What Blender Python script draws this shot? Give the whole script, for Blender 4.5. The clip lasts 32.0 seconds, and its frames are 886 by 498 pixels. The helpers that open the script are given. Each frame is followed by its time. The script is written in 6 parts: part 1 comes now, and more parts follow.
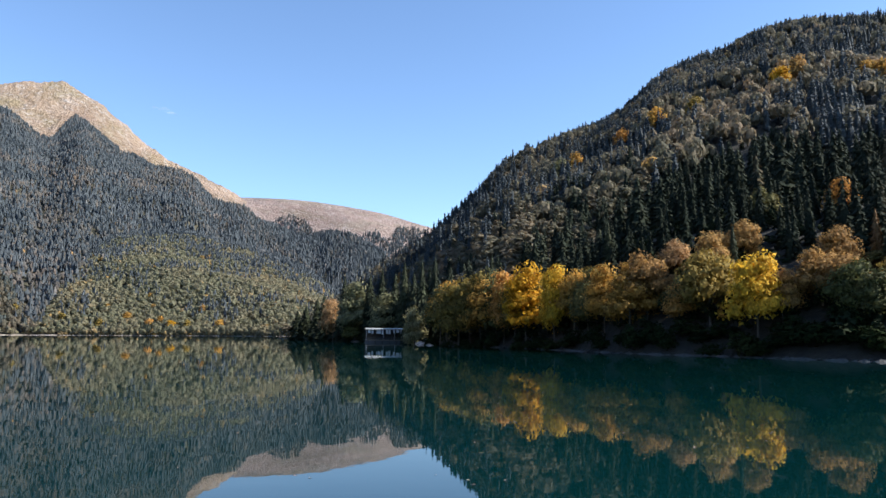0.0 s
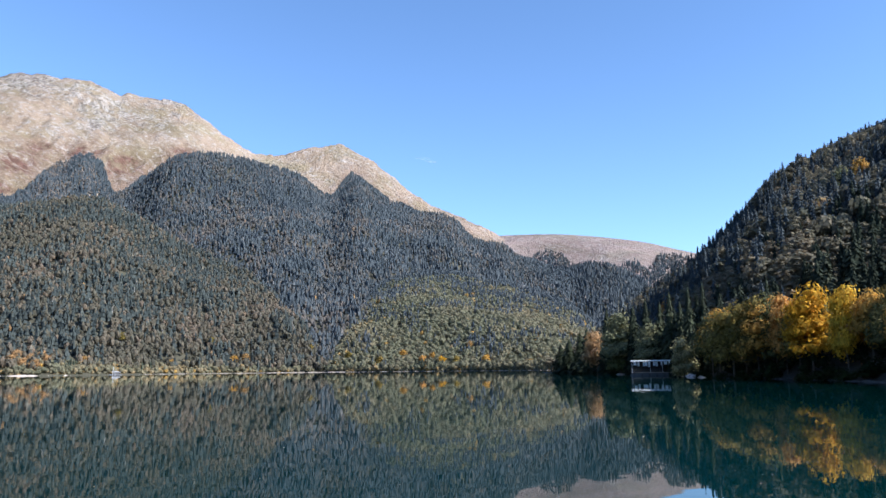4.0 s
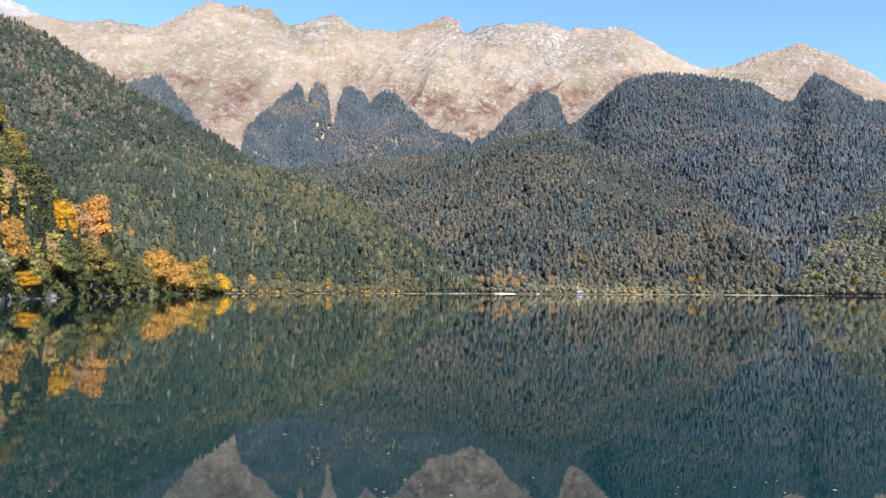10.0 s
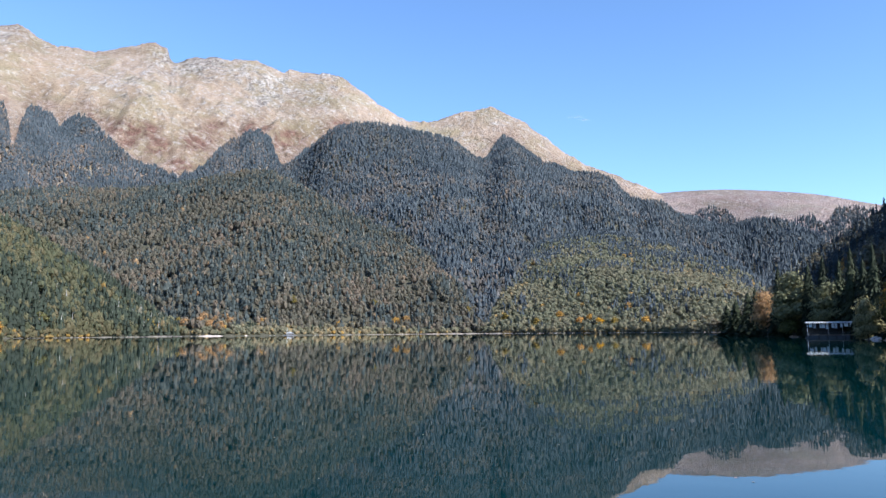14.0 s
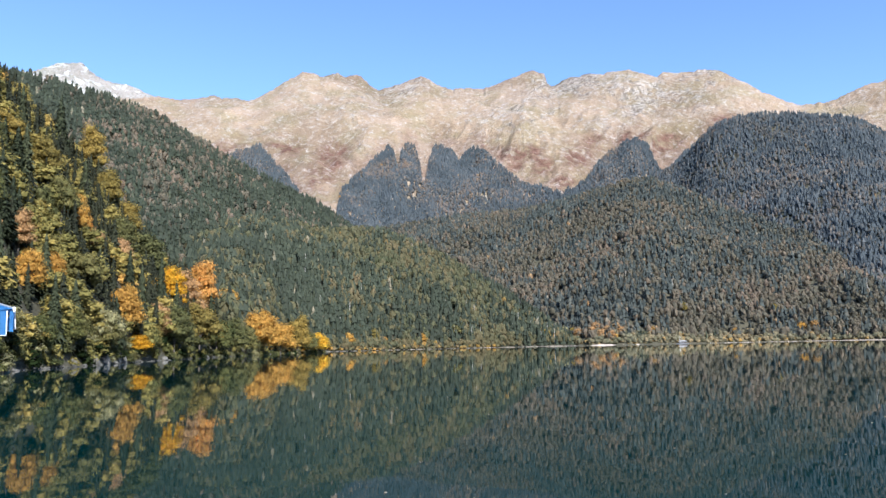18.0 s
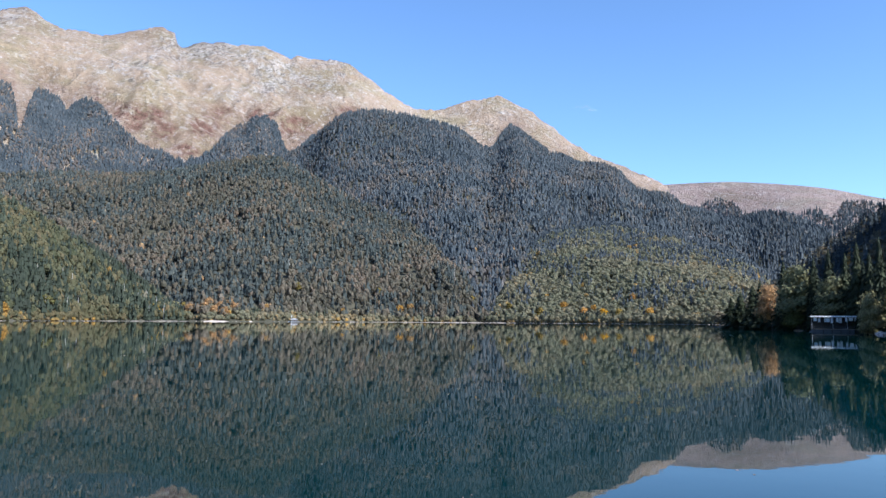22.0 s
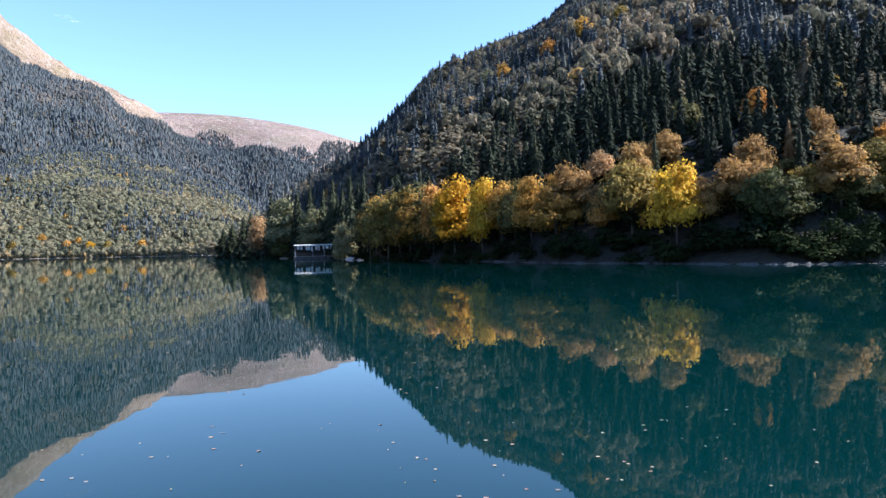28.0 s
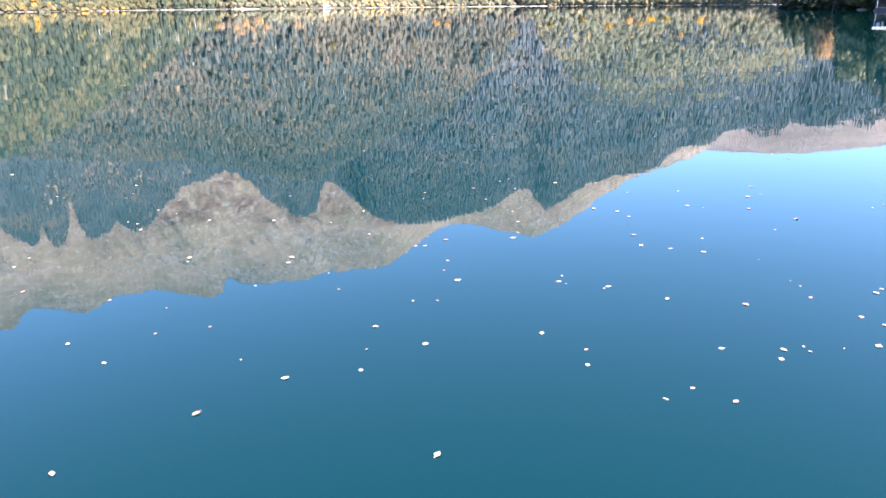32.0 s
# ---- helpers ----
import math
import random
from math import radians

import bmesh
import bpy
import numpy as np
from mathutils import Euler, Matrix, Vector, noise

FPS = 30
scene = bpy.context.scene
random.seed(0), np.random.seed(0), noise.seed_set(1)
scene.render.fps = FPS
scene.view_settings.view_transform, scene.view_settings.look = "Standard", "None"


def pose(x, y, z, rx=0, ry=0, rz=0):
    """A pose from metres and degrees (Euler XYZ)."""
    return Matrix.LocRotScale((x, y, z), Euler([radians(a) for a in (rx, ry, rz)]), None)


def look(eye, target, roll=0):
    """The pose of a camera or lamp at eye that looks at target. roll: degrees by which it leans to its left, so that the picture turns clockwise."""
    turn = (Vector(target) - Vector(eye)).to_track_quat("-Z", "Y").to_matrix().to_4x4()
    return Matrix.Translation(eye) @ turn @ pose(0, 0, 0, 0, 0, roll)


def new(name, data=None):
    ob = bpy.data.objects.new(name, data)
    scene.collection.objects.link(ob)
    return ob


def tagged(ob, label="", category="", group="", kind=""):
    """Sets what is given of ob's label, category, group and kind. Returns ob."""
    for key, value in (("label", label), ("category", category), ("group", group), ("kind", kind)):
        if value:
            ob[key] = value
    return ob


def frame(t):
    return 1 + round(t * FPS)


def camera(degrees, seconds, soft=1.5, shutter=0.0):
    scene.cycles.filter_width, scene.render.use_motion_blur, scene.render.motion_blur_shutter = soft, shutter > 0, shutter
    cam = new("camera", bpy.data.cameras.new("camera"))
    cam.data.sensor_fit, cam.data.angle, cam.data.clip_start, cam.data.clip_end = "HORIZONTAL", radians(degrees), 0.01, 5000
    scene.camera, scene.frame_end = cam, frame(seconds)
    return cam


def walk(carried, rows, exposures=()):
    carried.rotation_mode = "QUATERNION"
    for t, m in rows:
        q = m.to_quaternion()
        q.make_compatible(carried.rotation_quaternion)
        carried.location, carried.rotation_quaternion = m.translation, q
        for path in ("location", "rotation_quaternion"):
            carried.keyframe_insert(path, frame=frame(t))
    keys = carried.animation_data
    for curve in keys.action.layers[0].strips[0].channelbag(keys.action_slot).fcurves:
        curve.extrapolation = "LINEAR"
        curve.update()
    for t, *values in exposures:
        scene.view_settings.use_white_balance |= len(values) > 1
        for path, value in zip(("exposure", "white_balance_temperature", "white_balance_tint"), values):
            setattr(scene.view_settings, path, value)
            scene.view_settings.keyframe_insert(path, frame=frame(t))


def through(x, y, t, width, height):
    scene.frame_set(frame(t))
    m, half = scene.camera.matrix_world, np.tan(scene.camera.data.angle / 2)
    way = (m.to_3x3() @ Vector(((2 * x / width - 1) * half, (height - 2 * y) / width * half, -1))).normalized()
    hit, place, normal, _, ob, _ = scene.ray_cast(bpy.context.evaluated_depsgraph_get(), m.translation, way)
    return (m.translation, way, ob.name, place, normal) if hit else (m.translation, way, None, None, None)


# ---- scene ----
# One eye point on a lakeside deck, three metres over the water; the camera only turns.
EYE = 3.0
cam = camera(60.71, 32.0)
# seconds, heading (degrees clockwise from +y), pitch, roll
TURNS = [
    (0, 42.78, 6.47, 0.28), (0.5, 46.41, 6.67, 0.67), (1, 50.05, 6.07, 0.24), (1.5, 52.32, 6.62, -0.49),
    (2, 52.44, 6.60, -0.64), (2.5, 51.74, 7.28, -0.90), (3, 42.22, 8.68, -0.91), (3.5, 30.94, 9.06, -0.75),
    (4, 23.28, 9.01, -0.61), (4.5, 16.67, 9.02, -0.91), (6.5, -6.38, 6.53, -1.00), (7, -11.03, 5.00, -0.73),
    (7.5, -13.25, 4.73, -0.06), (8, -13.73, 3.44, -0.26), (8.5, -14.70, 3.01, -0.40), (9, -14.79, 2.96, 0.38),
    (9.5, -12.80, 3.25, 0.29), (10, -10.20, 3.20, 0.31), (10.5, -6.94, 3.55, 0.13), (11, -4.07, 3.54, -0.44),
    (11.5, -1.04, 4.04, -0.69), (12, 2.35, 4.96, -0.45), (12.5, 5.03, 5.60, -0.06), (13, 6.93, 6.47, 0.31),
    (13.5, 9.58, 6.09, -0.02), (15.5, 13.06, 7.60, -1.04), (16, 6.94, 7.45, -1.51), (16.5, 0.42, 7.40, -1.34),
    (17, -6.26, 7.21, -0.89), (17.5, -13.69, 7.53, -1.14), (18, -17.23, 7.32, -1.16), (18.5, -19.20, 7.75, -0.90),
    (19, -18.48, 8.34, -0.60), (19.5, -14.99, 8.83, -0.49), (20, -11.72, 9.81, -0.04), (20.5, -6.57, 10.78, 0.70),
    (21, -1.67, 10.34, 0.55), (21.5, 4.33, 7.39, 0.40), (22, 11.14, 5.40, 0.36), (22.5, 15.77, 4.69, 0.13),
    (23, 19.80, 5.21, -0.27), (23.5, 24.47, 4.98, -0.38), (24, 27.42, 5.03, -0.29), (24.5, 30.54, 5.18, -0.25),
    (25, 33.37, 5.80, -0.02), (25.5, 36.50, 6.26, -0.17), (26, 43.64, 6.73, -0.25), (26.5, 47.35, 6.97, -0.89),
    (28.5, 46.90, -3.35, -0.94), (29, 43.27, -5.76, 0.34), (29.5, 39.16, -7.92, 0.23), (30, 34.35, -10.69, 0.28),
    (30.5, 27.61, -13.38, -0.11), (31, 21.16, -15.22, -0.18), (31.5, 15.85, -17.09, 0.09), (32, 8.25, -17.89, -0.53),
]


def aim(heading, pitch, roll):
    return pose(0, 0, EYE, 0, 0, -heading) @ pose(0, 0, 0, 90 + pitch) @ pose(0, 0, 0, 0, 0, roll)


EXPOSURES = [(0, 1.08, 6400, 10), (2, 1.08, 6350, 10), (3, 1.08, 6100, 10), (4, 1.06, 5800, 10), (6.5, 1.24, 6000, 10), (9, 1.22, 6000, 10), (11, 1.22, 5900, 10), (13, 1.12, 5750, 10), (16, 1.08, 5720, 10),
             (18, 1.12, 6000, 10), (20.2, 1.12, 5850, 10), (21, 1.04, 5620, 10), (22, 1.00, 5620, 10), (24, 1.05, 5900, 10), (26.5, 1.05, 6100, 10), (28.5, 1.76, 5880, 13), (30, 2.15, 6000, 16),
             (31, 2.20, 5950, 17), (32, 2.72, 6000, 17)]
walk(cam, [(t, aim(h, p, r)) for t, h, p, r in TURNS], EXPOSURES)

# ---- world and sun ----
SUN_AZ, SUN_EL = 137.0, 36.0
world = bpy.data.worlds.new("sky")
scene.world = world
world.use_nodes = True
wn = world.node_tree.nodes
sky = wn.new("ShaderNodeTexSky")
sky.sky_type = "NISHITA"
sky.sun_disc = False
sky.sun_elevation, sky.sun_rotation = radians(SUN_EL), radians(SUN_AZ)
sky.altitude, sky.air_density, sky.dust_density, sky.ozone_density = 900, 1.0, 0.25, 4.1
wn["Background"].inputs["Strength"].default_value = 0.12
world.node_tree.links.new(sky.outputs["Color"], wn["Background"].inputs["Color"])
sun = new("sun", bpy.data.lights.new("sun", "SUN"))
sun.data.energy, sun.data.angle, sun.data.color = 5.0, radians(0.6), (1.0, 0.95, 0.87)
sun.matrix_world = look((0, 0, 0), (-math.sin(radians(SUN_AZ)) * math.cos(radians(SUN_EL)),
                                    -math.cos(radians(SUN_AZ)) * math.cos(radians(SUN_EL)), -math.sin(radians(SUN_EL))))


# ---- material helpers ----
def material(name):
    m = bpy.data.materials.new(name)
    m.use_nodes = True
    nt = m.node_tree
    bsdf = nt.nodes["Principled BSDF"]
    return m, nt, bsdf


def node(nt, kind, **values):
    n = nt.nodes.new(kind)
    for k, v in values.items():
        n.inputs[k.replace("_", " ")].default_value = v
    return n


def ramp(nt, source, stops):
    r = nt.nodes.new("ShaderNodeValToRGB")
    els = r.color_ramp.elements
    while len(els) < len(stops):
        els.new(0.5)
    for e, (p, c) in zip(els, stops):
        e.position, e.color = p, (*c, 1)
    nt.links.new(source, r.inputs["Fac"])
    return r.outputs["Color"]


def math_node(nt, op, a, b):
    n = nt.nodes.new("ShaderNodeMath")
    n.operation = op
    for i, v in enumerate((a, b)):
        if isinstance(v, (int, float)):
            n.inputs[i].default_value = v
        else:
            nt.links.new(v, n.inputs[i])
    return n.outputs[0]


def mixed(nt, fac, a, b, blend="MIX"):
    n = nt.nodes.new("ShaderNodeMix")
    n.data_type, n.blend_type = "RGBA", blend
    for sock, v in ((n.inputs["Factor"], fac), (n.inputs["A"], a), (n.inputs["B"], b)):
        if sock.type == "RGBA" and isinstance(v, tuple):
            sock.default_value = (*v, 1)
        elif isinstance(v, (int, float)):
            sock.default_value = v
        else:
            nt.links.new(v, sock)
    return n.outputs["Result"]


def place(nt, scale=(1, 1, 1), kind="Object"):
    tc = nt.nodes.new("ShaderNodeTexCoord")
    mp = node(nt, "ShaderNodeMapping", Scale=scale)
    nt.links.new(tc.outputs[kind], mp.inputs["Vector"])
    return mp.outputs["Vector"]


def grain(nt, vector, scale, detail=4.0, rough=0.6):
    n = node(nt, "ShaderNodeTexNoise", Scale=scale, Detail=detail, Roughness=rough)
    nt.links.new(vector, n.inputs["Vector"])
    return n.outputs["Fac"]


def bump(nt, bsdf, height, strength, distance):
    b = node(nt, "ShaderNodeBump", Strength=strength, Distance=distance)
    nt.links.new(height, b.inputs["Height"])
    nt.links.new(b.outputs["Normal"], bsdf.inputs["Normal"])


def foliage(name, stops, by_object=False, through_light=0.25, spread=0.25, gloss=0.2):
    """Leaves or needles: the tint runs along the stops, tree by tree, with a little change inside a crown."""
    m, nt, bsdf = material(name)
    if by_object:
        base = nt.nodes.new("ShaderNodeObjectInfo").outputs["Random"]
    else:
        a = nt.nodes.new("ShaderNodeAttribute")
        a.attribute_name = "tint"
        base = a.outputs["Fac"]
    isl = nt.nodes.new("ShaderNodeNewGeometry").outputs["Random Per Island"]
    fac = math_node(nt, "ADD", base, math_node(nt, "MULTIPLY", math_node(nt, "SUBTRACT", isl, 0.5), spread))
    col = ramp(nt, fac, stops)
    # light and shade inside a crown put into the colour, as noisy clumps
    gr = grain(nt, place(nt), 11.0 if by_object else 0.9, 3.0)
    dim = 0.40 if by_object else 0.62
    lit = (1.60, 1.50, 1.38) if by_object else (1.25, 1.22, 1.15)
    col = mixed(nt, 1.0, col, ramp(nt, gr, [(0.30, (dim, dim, dim)), (0.70, lit)]), "MULTIPLY")
    nt.links.new(col, bsdf.inputs["Base Color"])
    bsdf.inputs["Roughness"].default_value = 0.75
    bsdf.inputs["Specular IOR Level"].default_value = gloss
    if through_light:
        tr = nt.nodes.new("ShaderNodeBsdfTranslucent")
        nt.links.new(col, tr.inputs["Color"])
        mx = nt.nodes.new("ShaderNodeMixShader")
        mx.inputs["Fac"].default_value = through_light
        nt.links.new(bsdf.outputs[0], mx.inputs[1])
        nt.links.new(tr.outputs[0], mx.inputs[2])
        nt.links.new(mx.outputs[0], nt.nodes["Material Output"].inputs["Surface"])
    return m


AUTUMN = [(0.0, (0.055, 0.068, 0.034)), (0.30, (0.087, 0.093, 0.051)), (0.55, (0.129, 0.114, 0.061)),
          (0.76, (0.175, 0.131, 0.072)), (0.90, (0.318, 0.201, 0.053)), (1.0, (0.403, 0.201, 0.064))]
NEEDLES = [(0.0, (0.030, 0.036, 0.036)), (0.5, (0.050, 0.061, 0.058)), (0.85, (0.088, 0.097, 0.088)), (1.0, (0.189, 0.165, 0.128))]
GREEN_NEEDLES = [(0.0, (0.022, 0.027, 0.019)), (0.5, (0.036, 0.046, 0.031)), (0.85, (0.070, 0.080, 0.052)), (1.0, (0.204, 0.180, 0.130))]
# distance haze put into the needle colour: bluer and lighter
HAZE_BLUE_NEEDLES = [(0.0, (0.040, 0.052, 0.062)), (0.5, (0.063, 0.077, 0.090)), (0.85, (0.102, 0.113, 0.124)), (1.0, (0.172, 0.152, 0.138))]
# self-shadow of the bank's firs put into the needle colour
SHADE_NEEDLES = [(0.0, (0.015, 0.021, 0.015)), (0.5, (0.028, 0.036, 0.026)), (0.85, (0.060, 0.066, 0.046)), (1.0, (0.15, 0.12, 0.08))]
BROWN_LEAVES = [(0.0, (0.074, 0.078, 0.060)), (0.35, (0.104, 0.099, 0.075)), (0.6, (0.142, 0.121, 0.090)), (0.8, (0.205, 0.153, 0.115)), (1.0, (0.40, 0.25, 0.11))]
# brighter leaf copy: the east hill's backlit look put into the colour
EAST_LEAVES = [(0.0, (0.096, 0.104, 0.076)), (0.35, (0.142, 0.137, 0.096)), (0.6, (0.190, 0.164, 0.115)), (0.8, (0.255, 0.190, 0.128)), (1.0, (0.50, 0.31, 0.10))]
# east hill needles, blued in colour for the air in between
EAST_NEEDLES = [(0.0, (0.032, 0.043, 0.050)), (0.5, (0.053, 0.067, 0.077)), (0.85, (0.092, 0.104, 0.108)), (1.0, (0.20, 0.17, 0.13))]
leaf_far = foliage("autumn_leaves_far", AUTUMN, through_light=0.3, spread=0.12)
leaf_brown = foliage("grey_brown_leaves_far", BROWN_LEAVES, through_light=0.3, spread=0.15)
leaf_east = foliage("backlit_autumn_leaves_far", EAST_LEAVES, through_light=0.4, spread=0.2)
needle_east = foliage("haze_grey_needles", EAST_NEEDLES, through_light=0.1, spread=0.3)
# brown leaves greyed in colour for haze over the distant hills
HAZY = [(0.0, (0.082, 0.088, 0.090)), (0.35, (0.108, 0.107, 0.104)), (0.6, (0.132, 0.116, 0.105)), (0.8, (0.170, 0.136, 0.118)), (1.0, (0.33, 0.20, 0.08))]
leaf_hazy = foliage("hazy_brown_leaves_far", HAZY, through_light=0.3, spread=0.15)
# paler leaf copy: the far shore's sunlit look put into the colour
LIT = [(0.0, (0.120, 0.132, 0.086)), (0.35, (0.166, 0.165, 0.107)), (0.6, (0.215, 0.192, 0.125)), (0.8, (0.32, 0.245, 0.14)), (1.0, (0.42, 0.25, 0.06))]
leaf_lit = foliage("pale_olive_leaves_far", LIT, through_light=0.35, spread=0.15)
needle_far = foliage("fir_needles_far", NEEDLES, through_light=0.1, spread=0.3)
needle_haze = foliage("haze_blue_needles_far", HAZE_BLUE_NEEDLES, through_light=0.1, spread=0.3)
needle_green = foliage("green_needles_far", GREEN_NEEDLES, through_light=0.1, spread=0.3)
# brighter leaf copy: sun on the west spur put into the colour
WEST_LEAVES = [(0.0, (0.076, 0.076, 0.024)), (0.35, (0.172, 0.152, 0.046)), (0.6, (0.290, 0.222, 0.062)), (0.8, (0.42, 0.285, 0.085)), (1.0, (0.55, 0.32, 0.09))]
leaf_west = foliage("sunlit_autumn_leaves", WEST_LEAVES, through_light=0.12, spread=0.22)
needle_west = foliage("deep_green_needles", [(0.0, (0.012, 0.015, 0.009)), (0.5, (0.027, 0.031, 0.017)), (0.85, (0.055, 0.058, 0.031)), (1.0, (0.16, 0.13, 0.08))], through_light=0.1, spread=0.3)
# undergrowth made near-black in colour for the bank's deep shade
needle_shade = foliage("shade_dark_undergrowth", [(0.0, (0.010, 0.016, 0.008)), (0.5, (0.018, 0.026, 0.013)), (0.85, (0.034, 0.042, 0.022)), (1.0, (0.06, 0.055, 0.03))], through_light=0.08, spread=0.3, gloss=0.03)
needle_dark = foliage("shade_dark_needles", SHADE_NEEDLES, through_light=0.08, spread=0.3, gloss=0.04)


def bark_material():
    m, nt, bsdf = material("bark")
    v = place(nt, (3, 3, 0.6))
    g = grain(nt, v, 4.0, 6.0)
    nt.links.new(ramp(nt, g, [(0.3, (0.035, 0.028, 0.022)), (0.7, (0.16, 0.135, 0.11))]), bsdf.inputs["Base Color"])
    bsdf.inputs["Roughness"].default_value = 0.9
    bump(nt, bsdf, g, 0.6, 0.05)
    return m


bark = bark_material()


def forest_floor_material():
    m, nt, bsdf = material("forest_floor")
    v = place(nt)
    g = grain(nt, v, 0.05, 6.0)
    h = grain(nt, v, 0.9, 6.0)
    c = mixed(nt, h, ramp(nt, g, [(0.3, (0.040, 0.040, 0.024)), (0.6, (0.075, 0.062, 0.038)), (0.8, (0.105, 0.088, 0.050))]), (0.052, 0.050, 0.030))
    nt.links.new(c, bsdf.inputs["Base Color"])
    bsdf.inputs["Roughness"].default_value = 0.95
    bump(nt, bsdf, h, 0.8, 0.6)
    return m


def plain_floor():
    """Soil and litter, near-black with the ground's deep shadow put into the colour."""
    m, nt, bsdf = material("shade_dark_soil")
    g = grain(nt, place(nt), 0.7, 6.0)
    nt.links.new(ramp(nt, g, [(0.3, (0.010, 0.010, 0.008)), (0.7, (0.028, 0.025, 0.017))]), bsdf.inputs["Base Color"])
    bsdf.inputs["Roughness"].default_value = 0.95
    bump(nt, bsdf, g, 0.8, 0.4)
    return m


def soft_step(nt, source, lo, hi, top=1.0):
    return ramp(nt, source, [(lo, (0, 0, 0)), (hi, (top, top, top))])


def alpine_material(name, grass, rock, shrub, snow=False):
    """Bare mountain: dry grass in broad patches, broken grey crags, pale stones, scree chutes, red-brown shrubs low down, a little snow where asked."""
    m, nt, bsdf = material(name)
    base = place(nt)
    sway = node(nt, "ShaderNodeTexNoise", Scale=0.006, Detail=4.0)
    nt.links.new(base, sway.inputs["Vector"])
    bend = nt.nodes.new("ShaderNodeVectorMath")
    bend.operation = "MULTIPLY_ADD"
    nt.links.new(sway.outputs["Color"], bend.inputs[0])
    bend.inputs[1].default_value = (150, 150, 150)
    nt.links.new(base, bend.inputs[2])
    v = bend.outputs[0]
    big = grain(nt, v, 0.0032, 6.0, 0.60)
    mid = grain(nt, v, 0.016, 9.0, 0.70)
    fine = grain(nt, v, 0.10, 6.0, 0.75)
    spot = grain(nt, base, 0.042, 5.0, 0.62)
    col = mixed(nt, soft_step(nt, big, 0.36, 0.62), grass[0], grass[1])
    olive = tuple(c * k for c, k in zip(grass[0], (0.93, 1.03, 0.92)))
    col = mixed(nt, soft_step(nt, grain(nt, base, 0.0058, 5.0, 0.6), 0.46, 0.62, 0.75), col, olive)
    # broken crags: facets lighter and darker, in ragged bands
    att = nt.nodes.new("ShaderNodeAttribute")
    att.attribute_name = "crag"
    cell = node(nt, "ShaderNodeTexVoronoi", Scale=1.0, Randomness=1.0)
    mp = node(nt, "ShaderNodeMapping", Rotation=(0, radians(20), 0), Scale=(9, 30, 19))
    mp.vector_type = "TEXTURE"
    nt.links.new(v, mp.inputs["Vector"])
    nt.links.new(mp.outputs["Vector"], cell.inputs["Vector"])
    tone = nt.nodes.new("ShaderNodeSeparateColor")
    nt.links.new(cell.outputs["Color"], tone.inputs["Color"])
    rk = ramp(nt, tone.outputs["Red"], [(0.0, tuple(c * 0.35 for c in rock[0])), (0.28, tuple(c * 0.9 for c in rock[0])), (0.62, tuple(c * 0.88 for c in rock[1])), (1.0, tuple(min(0.8, c * 1.2) for c in rock[1]))])
    rocky = math_node(nt, "ADD", math_node(nt, "MULTIPLY", att.outputs["Fac"], 0.30), mid)
    col = mixed(nt, soft_step(nt, rocky, 0.64, 0.76, 0.62), col, rk)
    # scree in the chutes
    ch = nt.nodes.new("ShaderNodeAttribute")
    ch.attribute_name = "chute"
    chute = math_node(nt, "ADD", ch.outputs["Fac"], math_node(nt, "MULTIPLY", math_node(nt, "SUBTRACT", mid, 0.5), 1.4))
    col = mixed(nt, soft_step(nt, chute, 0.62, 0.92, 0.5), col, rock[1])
    # relief shading put into the colour: spurs lighter, hollows darker and browner
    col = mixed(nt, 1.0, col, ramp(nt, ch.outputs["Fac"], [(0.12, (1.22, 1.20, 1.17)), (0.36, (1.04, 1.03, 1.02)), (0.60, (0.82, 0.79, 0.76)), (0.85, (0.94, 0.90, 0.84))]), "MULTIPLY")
    # thin pale ledges that slant both ways
    ledges = None
    for turn, wide, shift in ((38, 260, 0.0), (-52, 200, 900.0)):
        mp = node(nt, "ShaderNodeMapping", Rotation=(0, radians(turn), 0), Location=(shift, 0, 0), Scale=(wide, 300, 42))
        mp.vector_type = "TEXTURE"
        nt.links.new(v, mp.inputs["Vector"])
        line = grain(nt, mp.outputs["Vector"], 1.0, 5.0, 0.62)
        ledge = ramp(nt, line, [(0.455, (0, 0, 0)), (0.50, (1, 1, 1)), (0.53, (0, 0, 0))])
        col = mixed(nt, math_node(nt, "MULTIPLY", ledge, math_node(nt, "MULTIPLY", soft_step(nt, spot, 0.44, 0.60), 0.6)), col, tuple(min(0.8, c * 1.25) for c in rock[1]))
        ledges = line if ledges is None else math_node(nt, "ADD", ledges, line)
    sh = nt.nodes.new("ShaderNodeAttribute")
    sh.attribute_name = "shrub"
    shr = math_node(nt, "MULTIPLY", sh.outputs["Fac"], ramp(nt, mid, [(0.40, (0.08, 0.08, 0.08)), (0.56, (0.92, 0.92, 0.92))]))
    col = mixed(nt, shr, col, mixed(nt, soft_step(nt, spot, 0.4, 0.6), shrub, tuple(c * 1.7 for c in shrub)))
    # loose pale stones, then shade of small hollows and light of bumps in the colour
    col = mixed(nt, soft_step(nt, spot, 0.63, 0.70, 0.5), col, tuple(min(0.8, c * 1.2) for c in rock[1]))
    col = mixed(nt, 1.0, col, ramp(nt, fine, [(0.32, (0.42, 0.41, 0.43)), (0.42, (0.92, 0.92, 0.93)), (0.58, (1.05, 1.05, 1.04)), (0.68, (1.42, 1.41, 1.39))]), "MULTIPLY")
    if snow:
        col = mixed(nt, soft_step(nt, mid, 0.55, 0.62), col, (0.75, 0.77, 0.80))
    nt.links.new(col, bsdf.inputs["Base Color"])
    bsdf.inputs["Roughness"].default_value = 0.95
